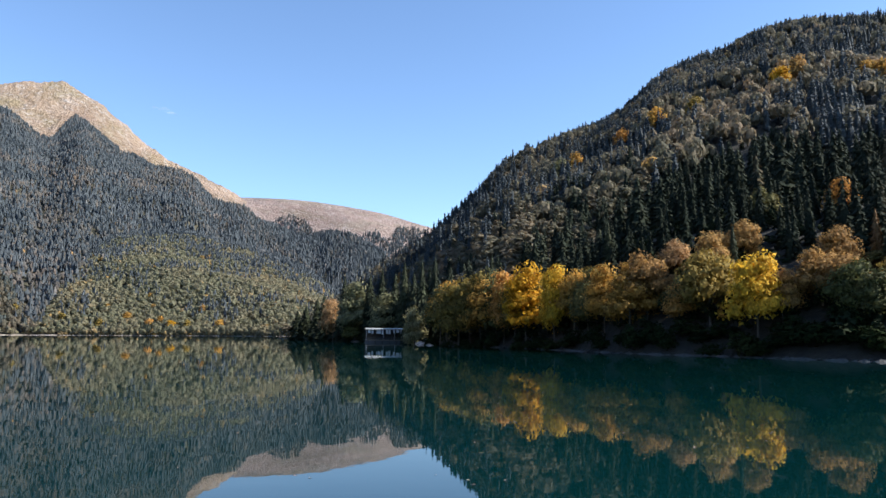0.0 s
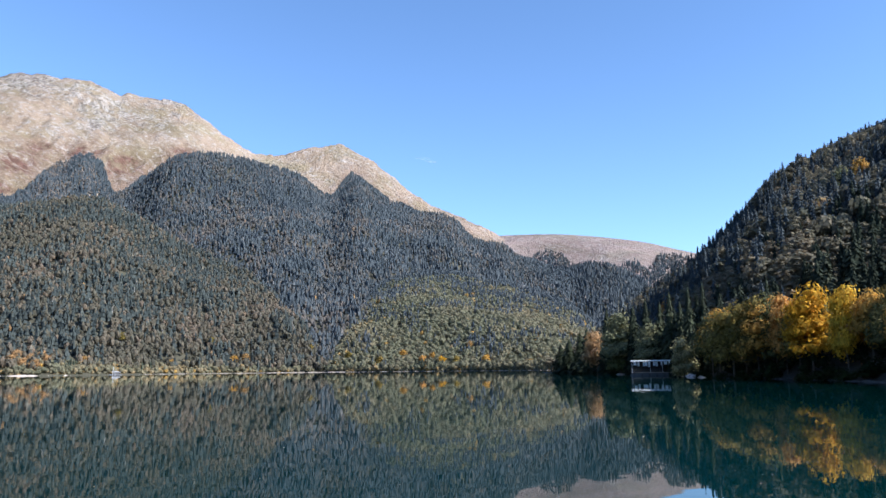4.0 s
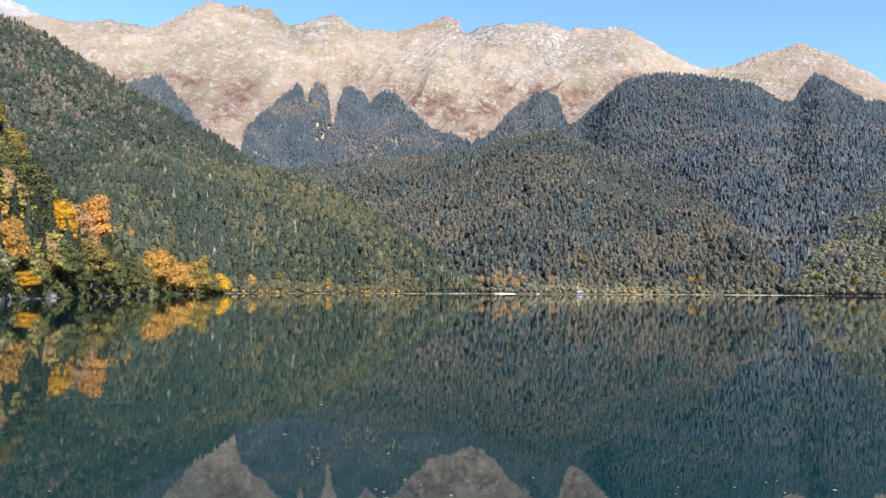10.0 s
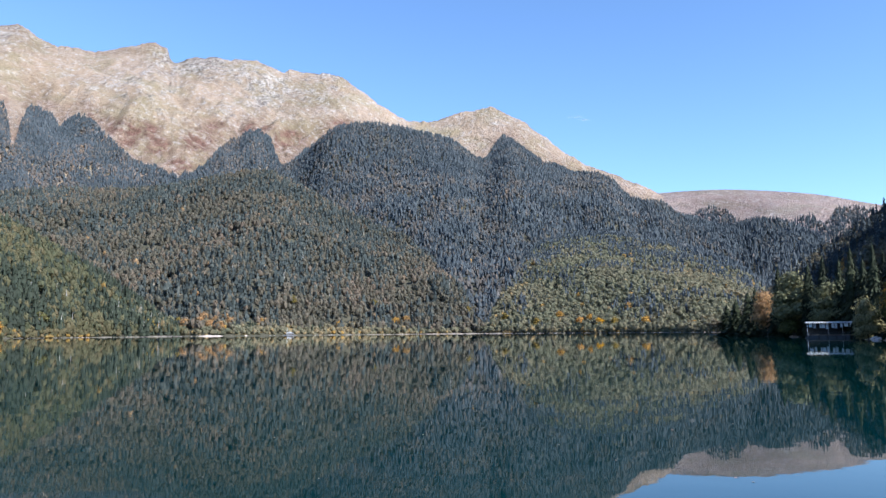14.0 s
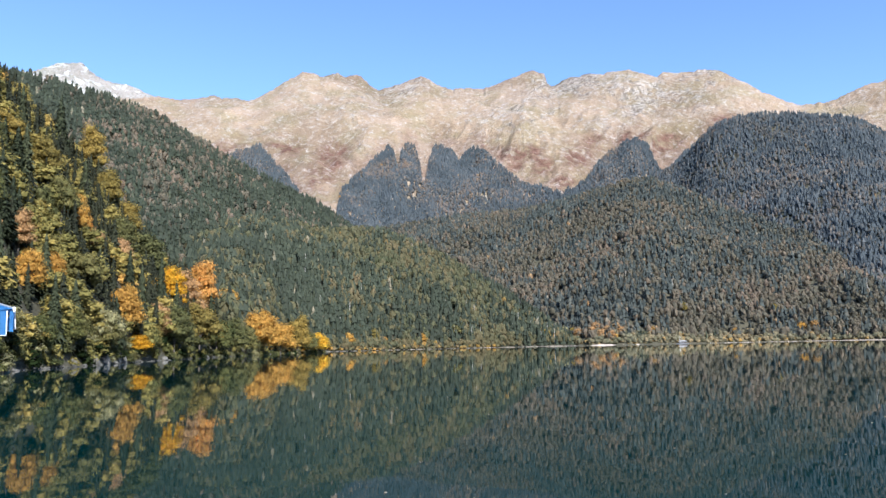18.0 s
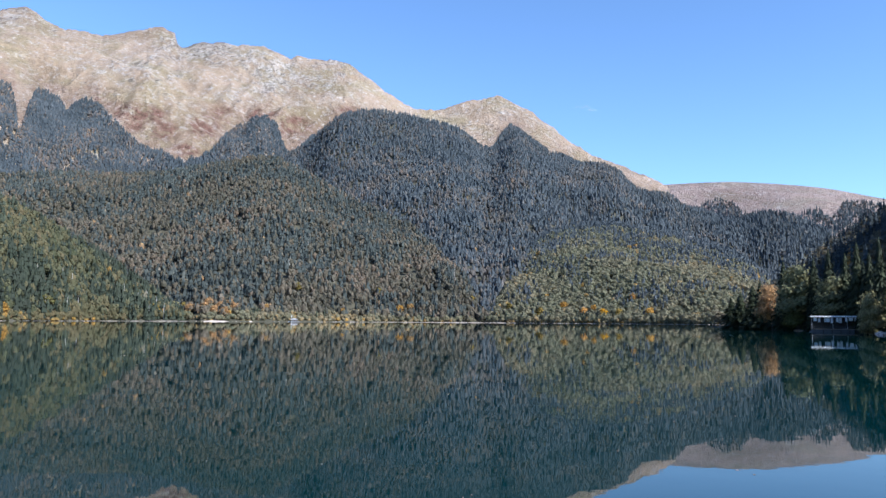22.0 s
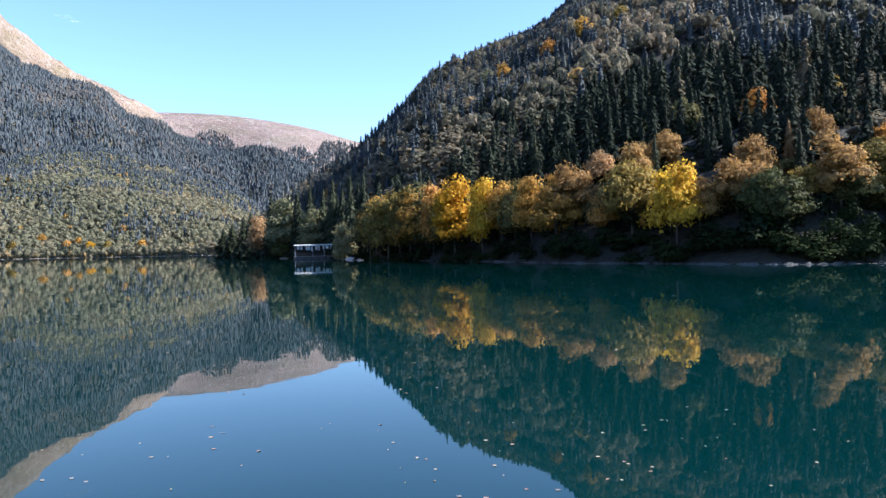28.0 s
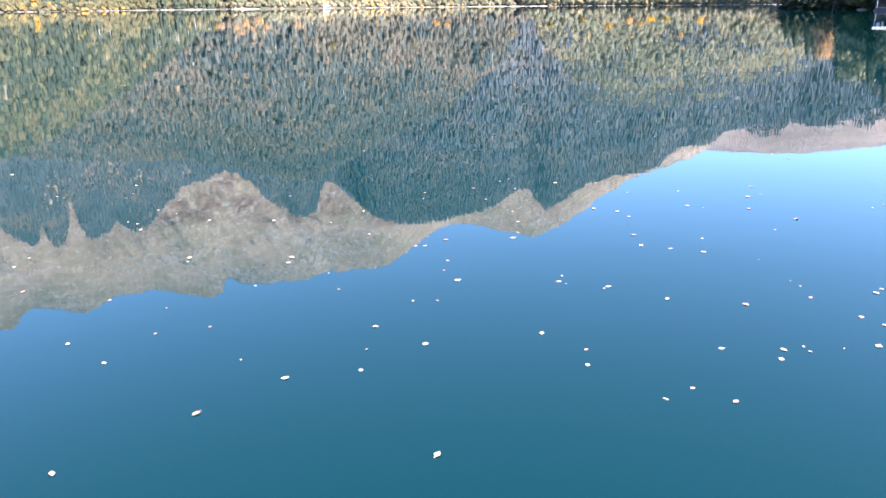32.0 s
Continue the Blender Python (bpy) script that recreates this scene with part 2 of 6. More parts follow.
    bsdf.inputs["Specular IOR Level"].default_value = 0.1
    relief = math_node(nt, "ADD", math_node(nt, "MULTIPLY", mid, 0.9), math_node(nt, "ADD", math_node(nt, "MULTIPLY", fine, 0.45), math_node(nt, "MULTIPLY", tone.outputs["Red"], math_node(nt, "MULTIPLY", att.outputs["Fac"], 0.30))))
    bump(nt, bsdf, relief, 1.0, 36.0)
    return m


def water_material():
    m, nt, bsdf = material("lake_water")
    v = place(nt)
    murk = grain(nt, v, 0.02, 3.0)
    nt.links.new(mixed(nt, murk, (0.0005, 0.0154, 0.0166), (0.0008, 0.0184, 0.0196)), bsdf.inputs["Base Color"])
    bsdf.inputs["IOR"].default_value = 1.333
    bsdf.inputs["Specular IOR Level"].default_value = 0.46
    bsdf.inputs["Roughness"].default_value = 0.013
    swell = grain(nt, v, 0.35, 2.0, 0.5)
    rip = grain(nt, v, 2.2, 3.0, 0.5)
    bump(nt, bsdf, math_node(nt, "ADD", swell, math_node(nt, "MULTIPLY", rip, 0.12)), 0.008, 0.5)
    return m


floor_mat = forest_floor_material()
litter_mat = plain_floor()
bare_mat = alpine_material("alpine_grass_rock", ((0.274, 0.204, 0.143), (0.352, 0.267, 0.203)), ((0.18, 0.173, 0.173), (0.42, 0.388, 0.364)), (0.125, 0.066, 0.050))
red_mat = alpine_material("red_alpine_grass", ((0.245, 0.185, 0.163), (0.30, 0.228, 0.203)), ((0.22, 0.195, 0.185), (0.32, 0.285, 0.27)), (0.10, 0.09, 0.06))
snow_mat = alpine_material("snowy_rock", ((0.26, 0.24, 0.225), (0.34, 0.315, 0.295)), ((0.20, 0.20, 0.205), (0.40, 0.39, 0.385)), (0.2, 0.15, 0.1), True)
water_mat = water_material()


# ---- numeric noise and terrain ----
def lattice(ix, iy, seed):
    h = (ix.astype(np.int64) * 374761393 + iy.astype(np.int64) * 668265263 + seed * 1442695041) & 0xFFFFFFFF
    h = ((h ^ (h >> 13)) * 1274126177) & 0xFFFFFFFF
    return ((h ^ (h >> 16)) & 0xFFFF) / 65535.0


def value_noise(x, y, seed=0):
    ix, iy = np.floor(x), np.floor(y)
    fx, fy = x - ix, y - iy
    fx, fy = fx * fx * (3 - 2 * fx), fy * fy * (3 - 2 * fy)
    a, b = lattice(ix, iy, seed), lattice(ix + 1, iy, seed)
    c, d = lattice(ix, iy + 1, seed), lattice(ix + 1, iy + 1, seed)
    return (a * (1 - fx) + b * fx) * (1 - fy) + (c * (1 - fx) + d * fx) * fy


def fbm(x, y, octaves=5, seed=0, gain=0.5):
    total, amp, norm = 0.0, 1.0, 0.0
    for o in range(octaves):
        total = total + amp * (value_noise(x * 2 ** o, y * 2 ** o, seed + o) - 0.5)
        norm, amp = norm + amp, amp * gain
    return total / norm * 2


def smooth_line(points, x):
    """A curve through (x, y) points with rounded joints."""
    p = np.array(points, float)
    px, py = p[:, 0], p[:, 1]
    m = np.gradient(py, px)
    k = np.clip(np.searchsorted(px, x) - 1, 0, len(px) - 2)
    h = px[k + 1] - px[k]
    t = np.clip((x - px[k]) / h, 0, 1)
    return ((2 * t ** 3 - 3 * t ** 2 + 1) * py[k] + (t ** 3 - 2 * t ** 2 + t) * h * m[k]
            + (-2 * t ** 3 + 3 * t ** 2) * py[k + 1] + (t ** 3 - t ** 2) * h * m[k + 1])


class Hill:
    """A slope that rises from a foot line to a crest line. Both are given by bearing (degrees from +y, clockwise):
    the foot by its distance, the crest by its distance and the angle at which its tree tops stand over the eye."""

    def __init__(self, foot, crest, trees=0.0, shape=1.0, rough=20.0, size=300.0, foot_z=-1.5, seed=1, gully=0.0, back=0.5, sharp=False):
        self.foot, self.seed, self.shape, self.rough, self.size, self.gully = foot, seed, shape, rough, size, gully
        self.dist = [(a, d) for a, d, e in crest]
        self.angle = [(a, e) for a, d, e in crest]
        self.trees, self.foot_z, self.back, self.sharp = trees, foot_z, back, sharp
        self.lo, self.hi = crest[0][0], crest[-1][0]

    def crest_z(self, az):
        if self.sharp:
            e = np.interp(az, *zip(*self.angle)) + 0.12 * fbm(az * 2.6, az * 0 + 3.0, 5, self.seed + 40, 0.75)
        else:
            e = smooth_line(self.angle, az)
        return np.maximum(EYE + smooth_line(self.dist, az) * np.tan(np.radians(e)) - self.trees, 0.3)

    def at(self, az, v):
        df, dr = smooth_line(self.foot, az), smooth_line(self.dist, az)
        d = df + (dr - df) * v
        a = np.radians(az)
        x, y = d * np.sin(a), d * np.cos(a)
        w = np.clip(v, 0, 1)
        rise = w ** self.shape
        zc = self.crest_z(az)
        z = self.foot_z + (zc - self.foot_z) * rise
        if self.sharp:
            broad = sum(self.crest_z(az + k) for k in (-3.2, -2.4, -1.6, -0.8, 0.0, 0.8, 1.6, 2.4, 3.2)) / 9
            near = sum(self.crest_z(az + k) for k in (-0.7, -0.35, 0.0, 0.35, 0.7)) / 5
            z = self.foot_z + (broad - self.foot_z) * rise + (near - broad) * np.clip((w - 0.5) / 0.5, 0, 1) ** 1.5 + (zc - near) * np.clip((w - 0.9) / 0.1, 0, 1) ** 1.5
        span = np.maximum(dr - df, 1)
        z = np.where(v > 1, zc - (v - 1) * span * self.back, z)
        env = np.minimum(np.clip(4 * w * (1 - w), 0, 1) + 0.06 * w, np.clip(zc / 60, 0, 1))
        z = z + self.rough * env * fbm(x / self.size, y / self.size, 5, self.seed)
        if self.gully:
            fade = np.clip(3.2 * w * (1.03 - w), 0, 1)
            z = z + self.gully * fade * self.ribs(az, v)
        return np.stack([x, y, z], -1)

    def ribs(self, az, v):
        """Spurs and chutes that slant down the slope, crossed by smaller and smaller ones."""
        s, q = 4200 * np.radians(az), 2300 * v
        bend, sway = 190 * fbm(s / 650, q / 650, 3, self.seed + 9), 190 * fbm(s / 650 + 40, q / 650, 3, self.seed + 10)
        total = np.zeros_like(s)
        for k, (span, slant, amp) in enumerate(((760, 0.35, 0.60), (390, -0.60, 0.42), (190, 0.55, 0.24), (95, -0.45, 0.13), (48, 0.6, 0.07), (25, -0.5, 0.04))):
            n = value_noise((s + bend + slant * q) / span, (q + sway) / (span * 1.7), self.seed + 20 + k)
            total = total + amp * (0.5 - 2 * np.abs(n - 0.5))
        return total

    def mesh(self, name, mat, nu, nv, top=1.35, label="", category="", attributes=None):
        u = np.linspace(self.lo, self.hi, nu)
        v = np.concatenate([np.linspace(-0.04, 1, nv), np.linspace(1, top, max(4, nv // 6))[1:]])
        az, vv = np.meshgrid(u, v)
        p = self.at(az, vv)
        ob = sheet(name, p, mat)
        if attributes:
            for key, fn in attributes.items():
                at = ob.data.attributes.new(key, "FLOAT", "POINT")
                at.data.foreach_set("value", fn(az, vv, p).ravel().astype(np.float32))
        return tagged(ob, label, category, kind="structure")


def mesh_from(name, verts, faces, mats, smooth=False, face_mat=None):
    """A mesh from arrays: verts (n, 3), faces (m, 3 or 4)."""
    me = bpy.data.meshes.new(name)
    k = faces.shape[1]
    me.vertices.add(len(verts))
    me.vertices.foreach_set("co", np.ascontiguousarray(verts, np.float32).ravel())
    me.loops.add(faces.size)
    me.loops.foreach_set("vertex_index", faces.astype(np.int32).ravel())
    me.polygons.add(len(faces))
    me.polygons.foreach_set("loop_start", np.arange(0, faces.size, k, dtype=np.int32))
    me.polygons.foreach_set("use_smooth", np.full(len(faces), smooth))
    for m in mats:
        me.materials.append(m)
    if face_mat is not None:
        me.polygons.foreach_set("material_index", face_mat.astype(np.int32))
    me.update(calc_edges=True)
    return me


def sheet(name, p, mat):
    nv, nu = p.shape[:2]
    i = np.arange(nv * nu).reshape(nv, nu)
    f = np.stack([i[:-1, :-1], i[:-1, 1:], i[1:, 1:], i[1:, :-1]], -1).reshape(-1, 4)
    return new(name, mesh_from(name, p.reshape(-1, 3), f, [mat], True))


# ---- far trees, joined into woods ----
rng = np.random.default_rng(7)


def fir_shape(tiers, sides, blunt=0.6, reach=1.7):
    """A fir one metre high, one metre wide at its skirt: ragged cones one over another; a low blunt gives a column."""
    vs, fs = [], []
    for k in range(tiers):
        t0, t1 = k / tiers, min(1.0, (k + reach) / tiers)
        r = 0.5 * (1 - t0) ** blunt * rng.uniform(0.85, 1.1)
        b = len(vs)
        vs.append((rng.normal(0, 0.02), rng.normal(0, 0.02), 0.10 + 0.9 * t1))
        turn = rng.uniform(0, 6.28)
        for s in range(sides):
            a = turn + 6.283 * s / sides + rng.normal(0, 0.12)
            q = r * (1.12 if s % 2 else 0.66) * rng.uniform(0.8, 1.15)
            vs.append((q * math.cos(a), q * math.sin(a), 0.10 + 0.9 * t0 + rng.normal(0, 0.02) + (0 if s % 2 else 0.03)))
        for s in range(sides):
            fs.append((b, b + 1 + s, b + 1 + (s + 1) % sides))
    return np.array(vs), np.array(fs)


def ico():
    bm = bmesh.new()
    bmesh.ops.create_icosphere(bm, subdivisions=1, radius=0.5)
    v = np.array([p.co[:] for p in bm.verts])
    f = np.array([[w.index for w in q.verts] for q in bm.faces])
    bm.free()
    return v, f


ICO = ico()


def crown_shape(lobes, core=0.72, lobe=(0.42, 0.62), reach=0.2):
    """A broadleaf crown one metre high and wide, of a few lumpy lobes."""
    vs, fs, n = [], [], 0
    for k in range(lobes):
        s = core if k == 0 else rng.uniform(*lobe)
        c = np.array([0, 0, 0.55]) if k == 0 else np.array([rng.normal(0, reach), rng.normal(0, reach), rng.uniform(0.35, 0.82)])
        v = ICO[0] * s * rng.uniform(0.66, 1.28, (len(ICO[0]), 1)) * np.array([1, 1, 1.0]) + c
        vs.append(v)
        fs.append(ICO[1] + n)
        n += len(v)
    return np.concatenate(vs), np.concatenate(fs)


FIRS = [fir_shape(3, 6, 0.42) for _ in range(8)]
FAR_FIRS = [fir_shape(2, 6, 0.4) for _ in range(8)]
CROWNS = [crown_shape(2) for _ in range(8)]
SMALL_CROWNS = [crown_shape(1) for _ in range(8)]


def joined(shapes, pos, height, width, tint):
    """All the trees of one kind as one set of verts, faces and tints."""
    vs, fs, ts, base = [], [], [], 0
    pick = rng.integers(0, len(shapes), len(pos))
    turn = rng.uniform(0, 6.283, len(pos))
    for k, (sv, sf) in enumerate(shapes):
        idx = np.nonzero(pick == k)[0]
        if not len(idx):
            continue
        c, s = np.cos(turn[idx])[:, None], np.sin(turn[idx])[:, None]
        w, h = width[idx][:, None], height[idx][:, None]
        v = np.stack([(sv[:, 0] * c - sv[:, 1] * s) * w, (sv[:, 0] * s + sv[:, 1] * c) * w, sv[:, 2] * h], -1) + pos[idx][:, None, :]
        f = sf[None] + (np.arange(len(idx)) * len(sv))[:, None, None] + base
        vs.append(v.reshape(-1, 3))
        fs.append(f.reshape(-1, sf.shape[1]))
        ts.append(np.repeat(tint[idx], len(sv)))
        base += len(idx) * len(sv)
    return np.concatenate(vs), np.concatenate(fs), np.concatenate(ts)


def woods(name, shapes, pos, height, width, tint, mat, label, category="forest"):
    if not len(pos):
        return None
    v, f, t = joined(shapes, pos, height, width, tint)
    me = mesh_from(name, v, f, [mat], False)
    me.attributes.new("tint", "FLOAT", "POINT").data.foreach_set("value", np.clip(t, 0, 1).astype(np.float32))
    return tagged(new(name, me), label, category, kind="stuff")


def spread(hill, count, lo=None, hi=None, v0=0.01, v1=1.04, keep=None):
    """Evenly by ground area: bearings, places up the slope and world points."""
    lo, hi = hill.lo if lo is None else lo, hill.hi if hi is None else hi
    az, v = rng.uniform(lo, hi, count * 4), rng.uniform(v0, v1, count * 4)
    df, dr = smooth_line(hill.foot, az), smooth_line(hill.dist, az)
    wgt = (df + (dr - df) * v) * np.maximum(dr - df, 1)
    ok = rng.uniform(0, wgt.max(), len(wgt)) < wgt
    az, v = az[ok][:count], v[ok][:count]
    p = hill.at(az, v)
    ok = p[:, 2] > 0.1
    if keep is not None:
        ok &= keep(az, v, p)
    return az[ok], v[ok], p[ok]


def clothe(name, hill, count, conifers, warm, height=(20, 34), firs=FIRS, crowns=CROWNS, fir_mat=needle_far, leaf_mat=leaf_far,
           label="forest", seed=0, stand=140.0, fir_wide=0.30, leaf_high=0.72, leaf_wide=(0.48, 0.74), rare=0.996, behind=(), **where):
    """A hill's mixed wood: firs and autumn broadleaf trees in stands. conifers(v, p): the share of firs; warm: mean tint of the leaves."""
    az, v, p = spread(hill, count, **where)
    shown = np.full(len(p), True)
    for other in behind:
        cover = np.where((az > other.lo) & (az < other.hi), smooth_line(other.angle, az), -9.0)
        shown &= np.degrees(np.arctan2(p[:, 2] + height[1], np.hypot(p[:, 0], p[:, 1]))) > cover - 0.6
    shown |= rng.uniform(0, 1, len(p)) < 0.18
    p, v = p[shown] - np.array([0, 0, 0.6]), v[shown]
    mixn = 0.5 + 0.75 * fbm(p[:, 0] / stand, p[:, 1] / stand, 4, 30 + seed)
    isfir = mixn * 0.55 + rng.uniform(0, 1, len(p)) * 0.45 < conifers(v, p)
    h = rng.uniform(*height, len(p))
    tone = 0.5 + 0.6 * fbm(p[:, 0] / 90, p[:, 1] / 90, 3, 60 + seed)
    a = isfir
    woods(name + "_firs", firs, p[a], h[a], h[a] * fir_wide * rng.uniform(0.85, 1.2, a.sum()),
          0.15 + 0.6 * tone[a] * rng.uniform(0.5, 1.2, a.sum()) + 0.5 * (rng.uniform(0, 1, a.sum()) > 0.985), fir_mat, "dark green fir trees of a wooded " + label)
    b = ~isfir
    t = warm + 0.40 * (tone[b] - 0.5) + rng.normal(0, 0.09, b.sum())
    t = np.where(rng.uniform(0, 1, b.sum()) > rare, rng.uniform(0.8, 1.0, b.sum()), np.minimum(t, 0.80))
    woods(name + "_broadleaf", crowns, p[b], h[b] * leaf_high, h[b] * rng.uniform(*leaf_wide, b.sum()), t, leaf_mat,
          "olive and rust autumn broadleaf trees of a wooded " + label)

# ---- the lake and its surroundings ----
def disc(name, mat, radii, z, label, category, sides=96):
    bm = bmesh.new()
    rings = []
    for r in radii:
        rings.append([bm.verts.new((r * math.sin(6.28318 * k / sides), r * math.cos(6.28318 * k / sides), z)) for k in range(sides)])
    bm.faces.new(rings[0][::-1])
    for a, b in zip(rings, rings[1:]):
        for k in range(sides):
            bm.faces.new((a[k], a[(k + 1) % sides], b[(k + 1) % sides], b[k]))
    me = bpy.data.meshes.new(name)
    bm.normal_update()
    bmesh.ops.recalc_face_normals(bm, faces=bm.faces)
    if bm.faces[0].normal.z < 0:
        bmesh.ops.reverse_faces(bm, faces=bm.faces)
    bm.to_mesh(me)
    bm.free()
    me.materials.append(mat)
    return tagged(new(name, me), label, category, kind="structure")


disc("water", water_mat, (6, 60, 400, 1500, 4800), 0.0, "calm dark teal lake water mirroring the mountains", "lake")
disc("ground", floor_mat, (100, 1500, 4900), -6.0, "dark lake bed and valley ground", "ground")

SHORE_L = [(-80, 60), (-60, 95), (-50, 128), (-48.4, 140), (-46.3, 165), (-43.6, 190), (-40, 240), (-36.3, 310), (-32.4, 420), (-29, 560), (-25, 680)]
SHORE_R = [(30.6, 520), (31.2, 470), (33.4, 370), (36.7, 312), (38.4, 303), (39.7, 294), (40.4, 268), (41.2, 240), (46, 188), (50.2, 163), (54.4, 141), (58, 128), (62.6, 121), (67.3, 112),
           (73, 106), (77, 108), (82.4, 114), (95, 125), (120, 140)]

west_spur = Hill(SHORE_L, [(-80, 330, 24), (-60, 390, 22), (-50.5, 440, 20.2), (-49.1, 445, 19.6), (-47.7, 450, 18.7), (-45.9, 460, 16.9), (-44, 470, 15.2), (-42.6, 475, 13.8),
                           (-40.9, 480, 12.3), (-39.8, 490, 10.5), (-38.3, 500, 8.3), (-34.5, 540, 5.0), (-31.3, 600, 2.4), (-28.5, 660, 0.9), (-26, 700, 0.2)], 15, 0.85, 16, 90, seed=3)
west_ridge = Hill([(-80, 480), (-50, 560), (-40, 610), (-32, 680), (-28, 740), (-22, 830), (-14, 960), (-8, 1020)],
                  [(-80, 1300, 18.5), (-55, 1400, 18.7), (-48.4, 1400, 18.6), (-46.4, 1400, 18.6), (-42.8, 1420, 18.0), (-38.8, 1440, 17.0), (-34.8, 1450, 15.0),
                   (-30.6, 1450, 12.8), (-25.8, 1450, 10.4), (-23, 1430, 8.3), (-18, 1380, 6.0), (-12, 1250, 3.0), (-8, 1150, 0.8)], 13, 1.0, 40, 260, seed=5)
green_spur = Hill([(-36, 470), (-32.4, 455), (-30, 560), (-28.4, 640), (-22, 800), (-15.8, 905), (-10, 965), (-6, 1010)],
                  [(-36, 850, 8.4), (-33, 950, 9.7), (-30.2, 1000, 10.2), (-26.8, 1030, 9.4), (-23.4, 1050, 9.4), (-20.8, 1060, 8.9), (-18.3, 1070, 7.8), (-14.4, 1080, 5.6),
                   (-11.1, 1080, 3.4), (-8.2, 1070, 1.2), (-6.5, 1060, 0.2)], 17, 0.9, 22, 150, seed=8)
middle_hill = Hill([(-30, 1350), (-20, 1250), (-10, 1080), (-6, 1020), (2, 1060), (9, 1110), (15.5, 1120), (18, 1150)],
                   [(-30, 2100, 8.3), (-23.8, 2100, 9.0), (-17, 2100, 10.1), (-9.3, 2050, 10.7), (-5.3, 2000, 11.7), (-1.9, 1950, 12.3), (0.7, 1900, 11.3), (3.3, 1850, 9.9),
                    (6.7, 1750, 8.4), (9.8, 1650, 6.9), (11.9, 1500, 4.8), (14, 1350, 2.2), (15.8, 1200, 0.1)], 20, 0.95, 50, 330, seed=11)
dark_hill = Hill([(-4, 1900), (5, 1550), (12, 1190), (16, 1130), (24, 1300), (36, 1600)],
                 [(-4, 2700, 10.70), (-0.6, 2650, 12.70), (0.6, 2650, 13.20), (2.8, 2600, 15.30), (6.3, 2600, 16.00), (9.8, 2550, 15.40), (12, 2500, 14.90), (15, 2500, 13.30), (16.7, 2550, 14.40),
                  (18.2, 2500, 13.50), (20.74, 2400, 12.07), (22.70, 2400, 12.01), (23.99, 2340, 11.69), (24.72, 2340, 11.05), (25.27, 2340, 10.40), (26.33, 2340, 9.87), (28.03, 2340, 9.57), (29.07, 2340, 8.70), (30.32, 2340, 8.24), (31.35, 2340, 7.83), (36, 2400, 6.30)], 22, 0.95, 55, 380, seed=14)
lit_spur = Hill([(12, 1125), (16, 1105), (23, 1050), (28, 1010), (31, 980), (38, 1000)],
                [(12.8, 1180, 0.2), (14.4, 1300, 1.4), (16.1, 1420, 4.7), (20.3, 1600, 7.4), (23.5, 1650, 7.6), (26.7, 1650, 7.0), (29.6, 1600, 6.3), (33.1, 1500, 4.8),
                 (34, 1450, 4.0), (38, 1400, 1.0)], 18, 0.9, 35, 260, seed=17)
gap_hill = Hill([(26, 1750), (46, 1700)], [(26, 2600, 9.0), (29.8, 2550, 8.4), (32.4, 2500, 7.6), (34.4, 2450, 8.0), (36.6, 2400, 7.5), (38.3, 2350, 6.5), (41, 2300, 5.0), (46, 2250, 3)],
                22, 0.95, 40, 300, seed=19)
east_hill = Hill([(30.6, 520), (31.2, 472), (33.4, 376), (36.7, 345), (39, 325), (41, 290), (46, 230), (50, 215), (58, 200), (70, 190), (82, 190), (95, 190), (120, 200)],
                 [(30.6, 540, 0.4), (31.4, 540, 1.2), (32.4, 540, 2.4), (35.5, 580, 4.8), (38.6, 640, 7.0), (41.9, 720, 8.9), (44.4, 780, 10.6), (48.7, 880, 13.9), (51.3, 920, 14.9),
                  (56.2, 980, 17.1), (60.2, 1020, 19.3), (64.1, 1050, 20.3), (66.2, 1050, 21.1), (70.4, 1050, 21.4), (74.3, 1050, 20.8), (77.6, 1040, 20.0), (79.7, 1030, 19.0),
                  (83.6, 1000, 17.0), (95, 950, 14.0), (120, 800, 9.0)], 27, 0.9, 40, 200, seed=21)
# crest beyond 84 degrees is unseen, raised to keep sun off the bank
east_bank = Hill(SHORE_R, [(30.6, 525, 0.3), (33.4, 400, 1.5), (38, 340, 3.6), (40, 310, 5.0), (42.8, 310, 6.4), (48.7, 320, 8.8), (54.4, 340, 11.3), (60, 350, 13.6), (66, 350, 14.9),
                           (72, 345, 14.3), (77.7, 340, 14.4), (83.4, 330, 14.2), (88, 305, 17), (95, 260, 20.5), (120, 232, 22.5)], 21, 0.8, 10, 70, seed=23)

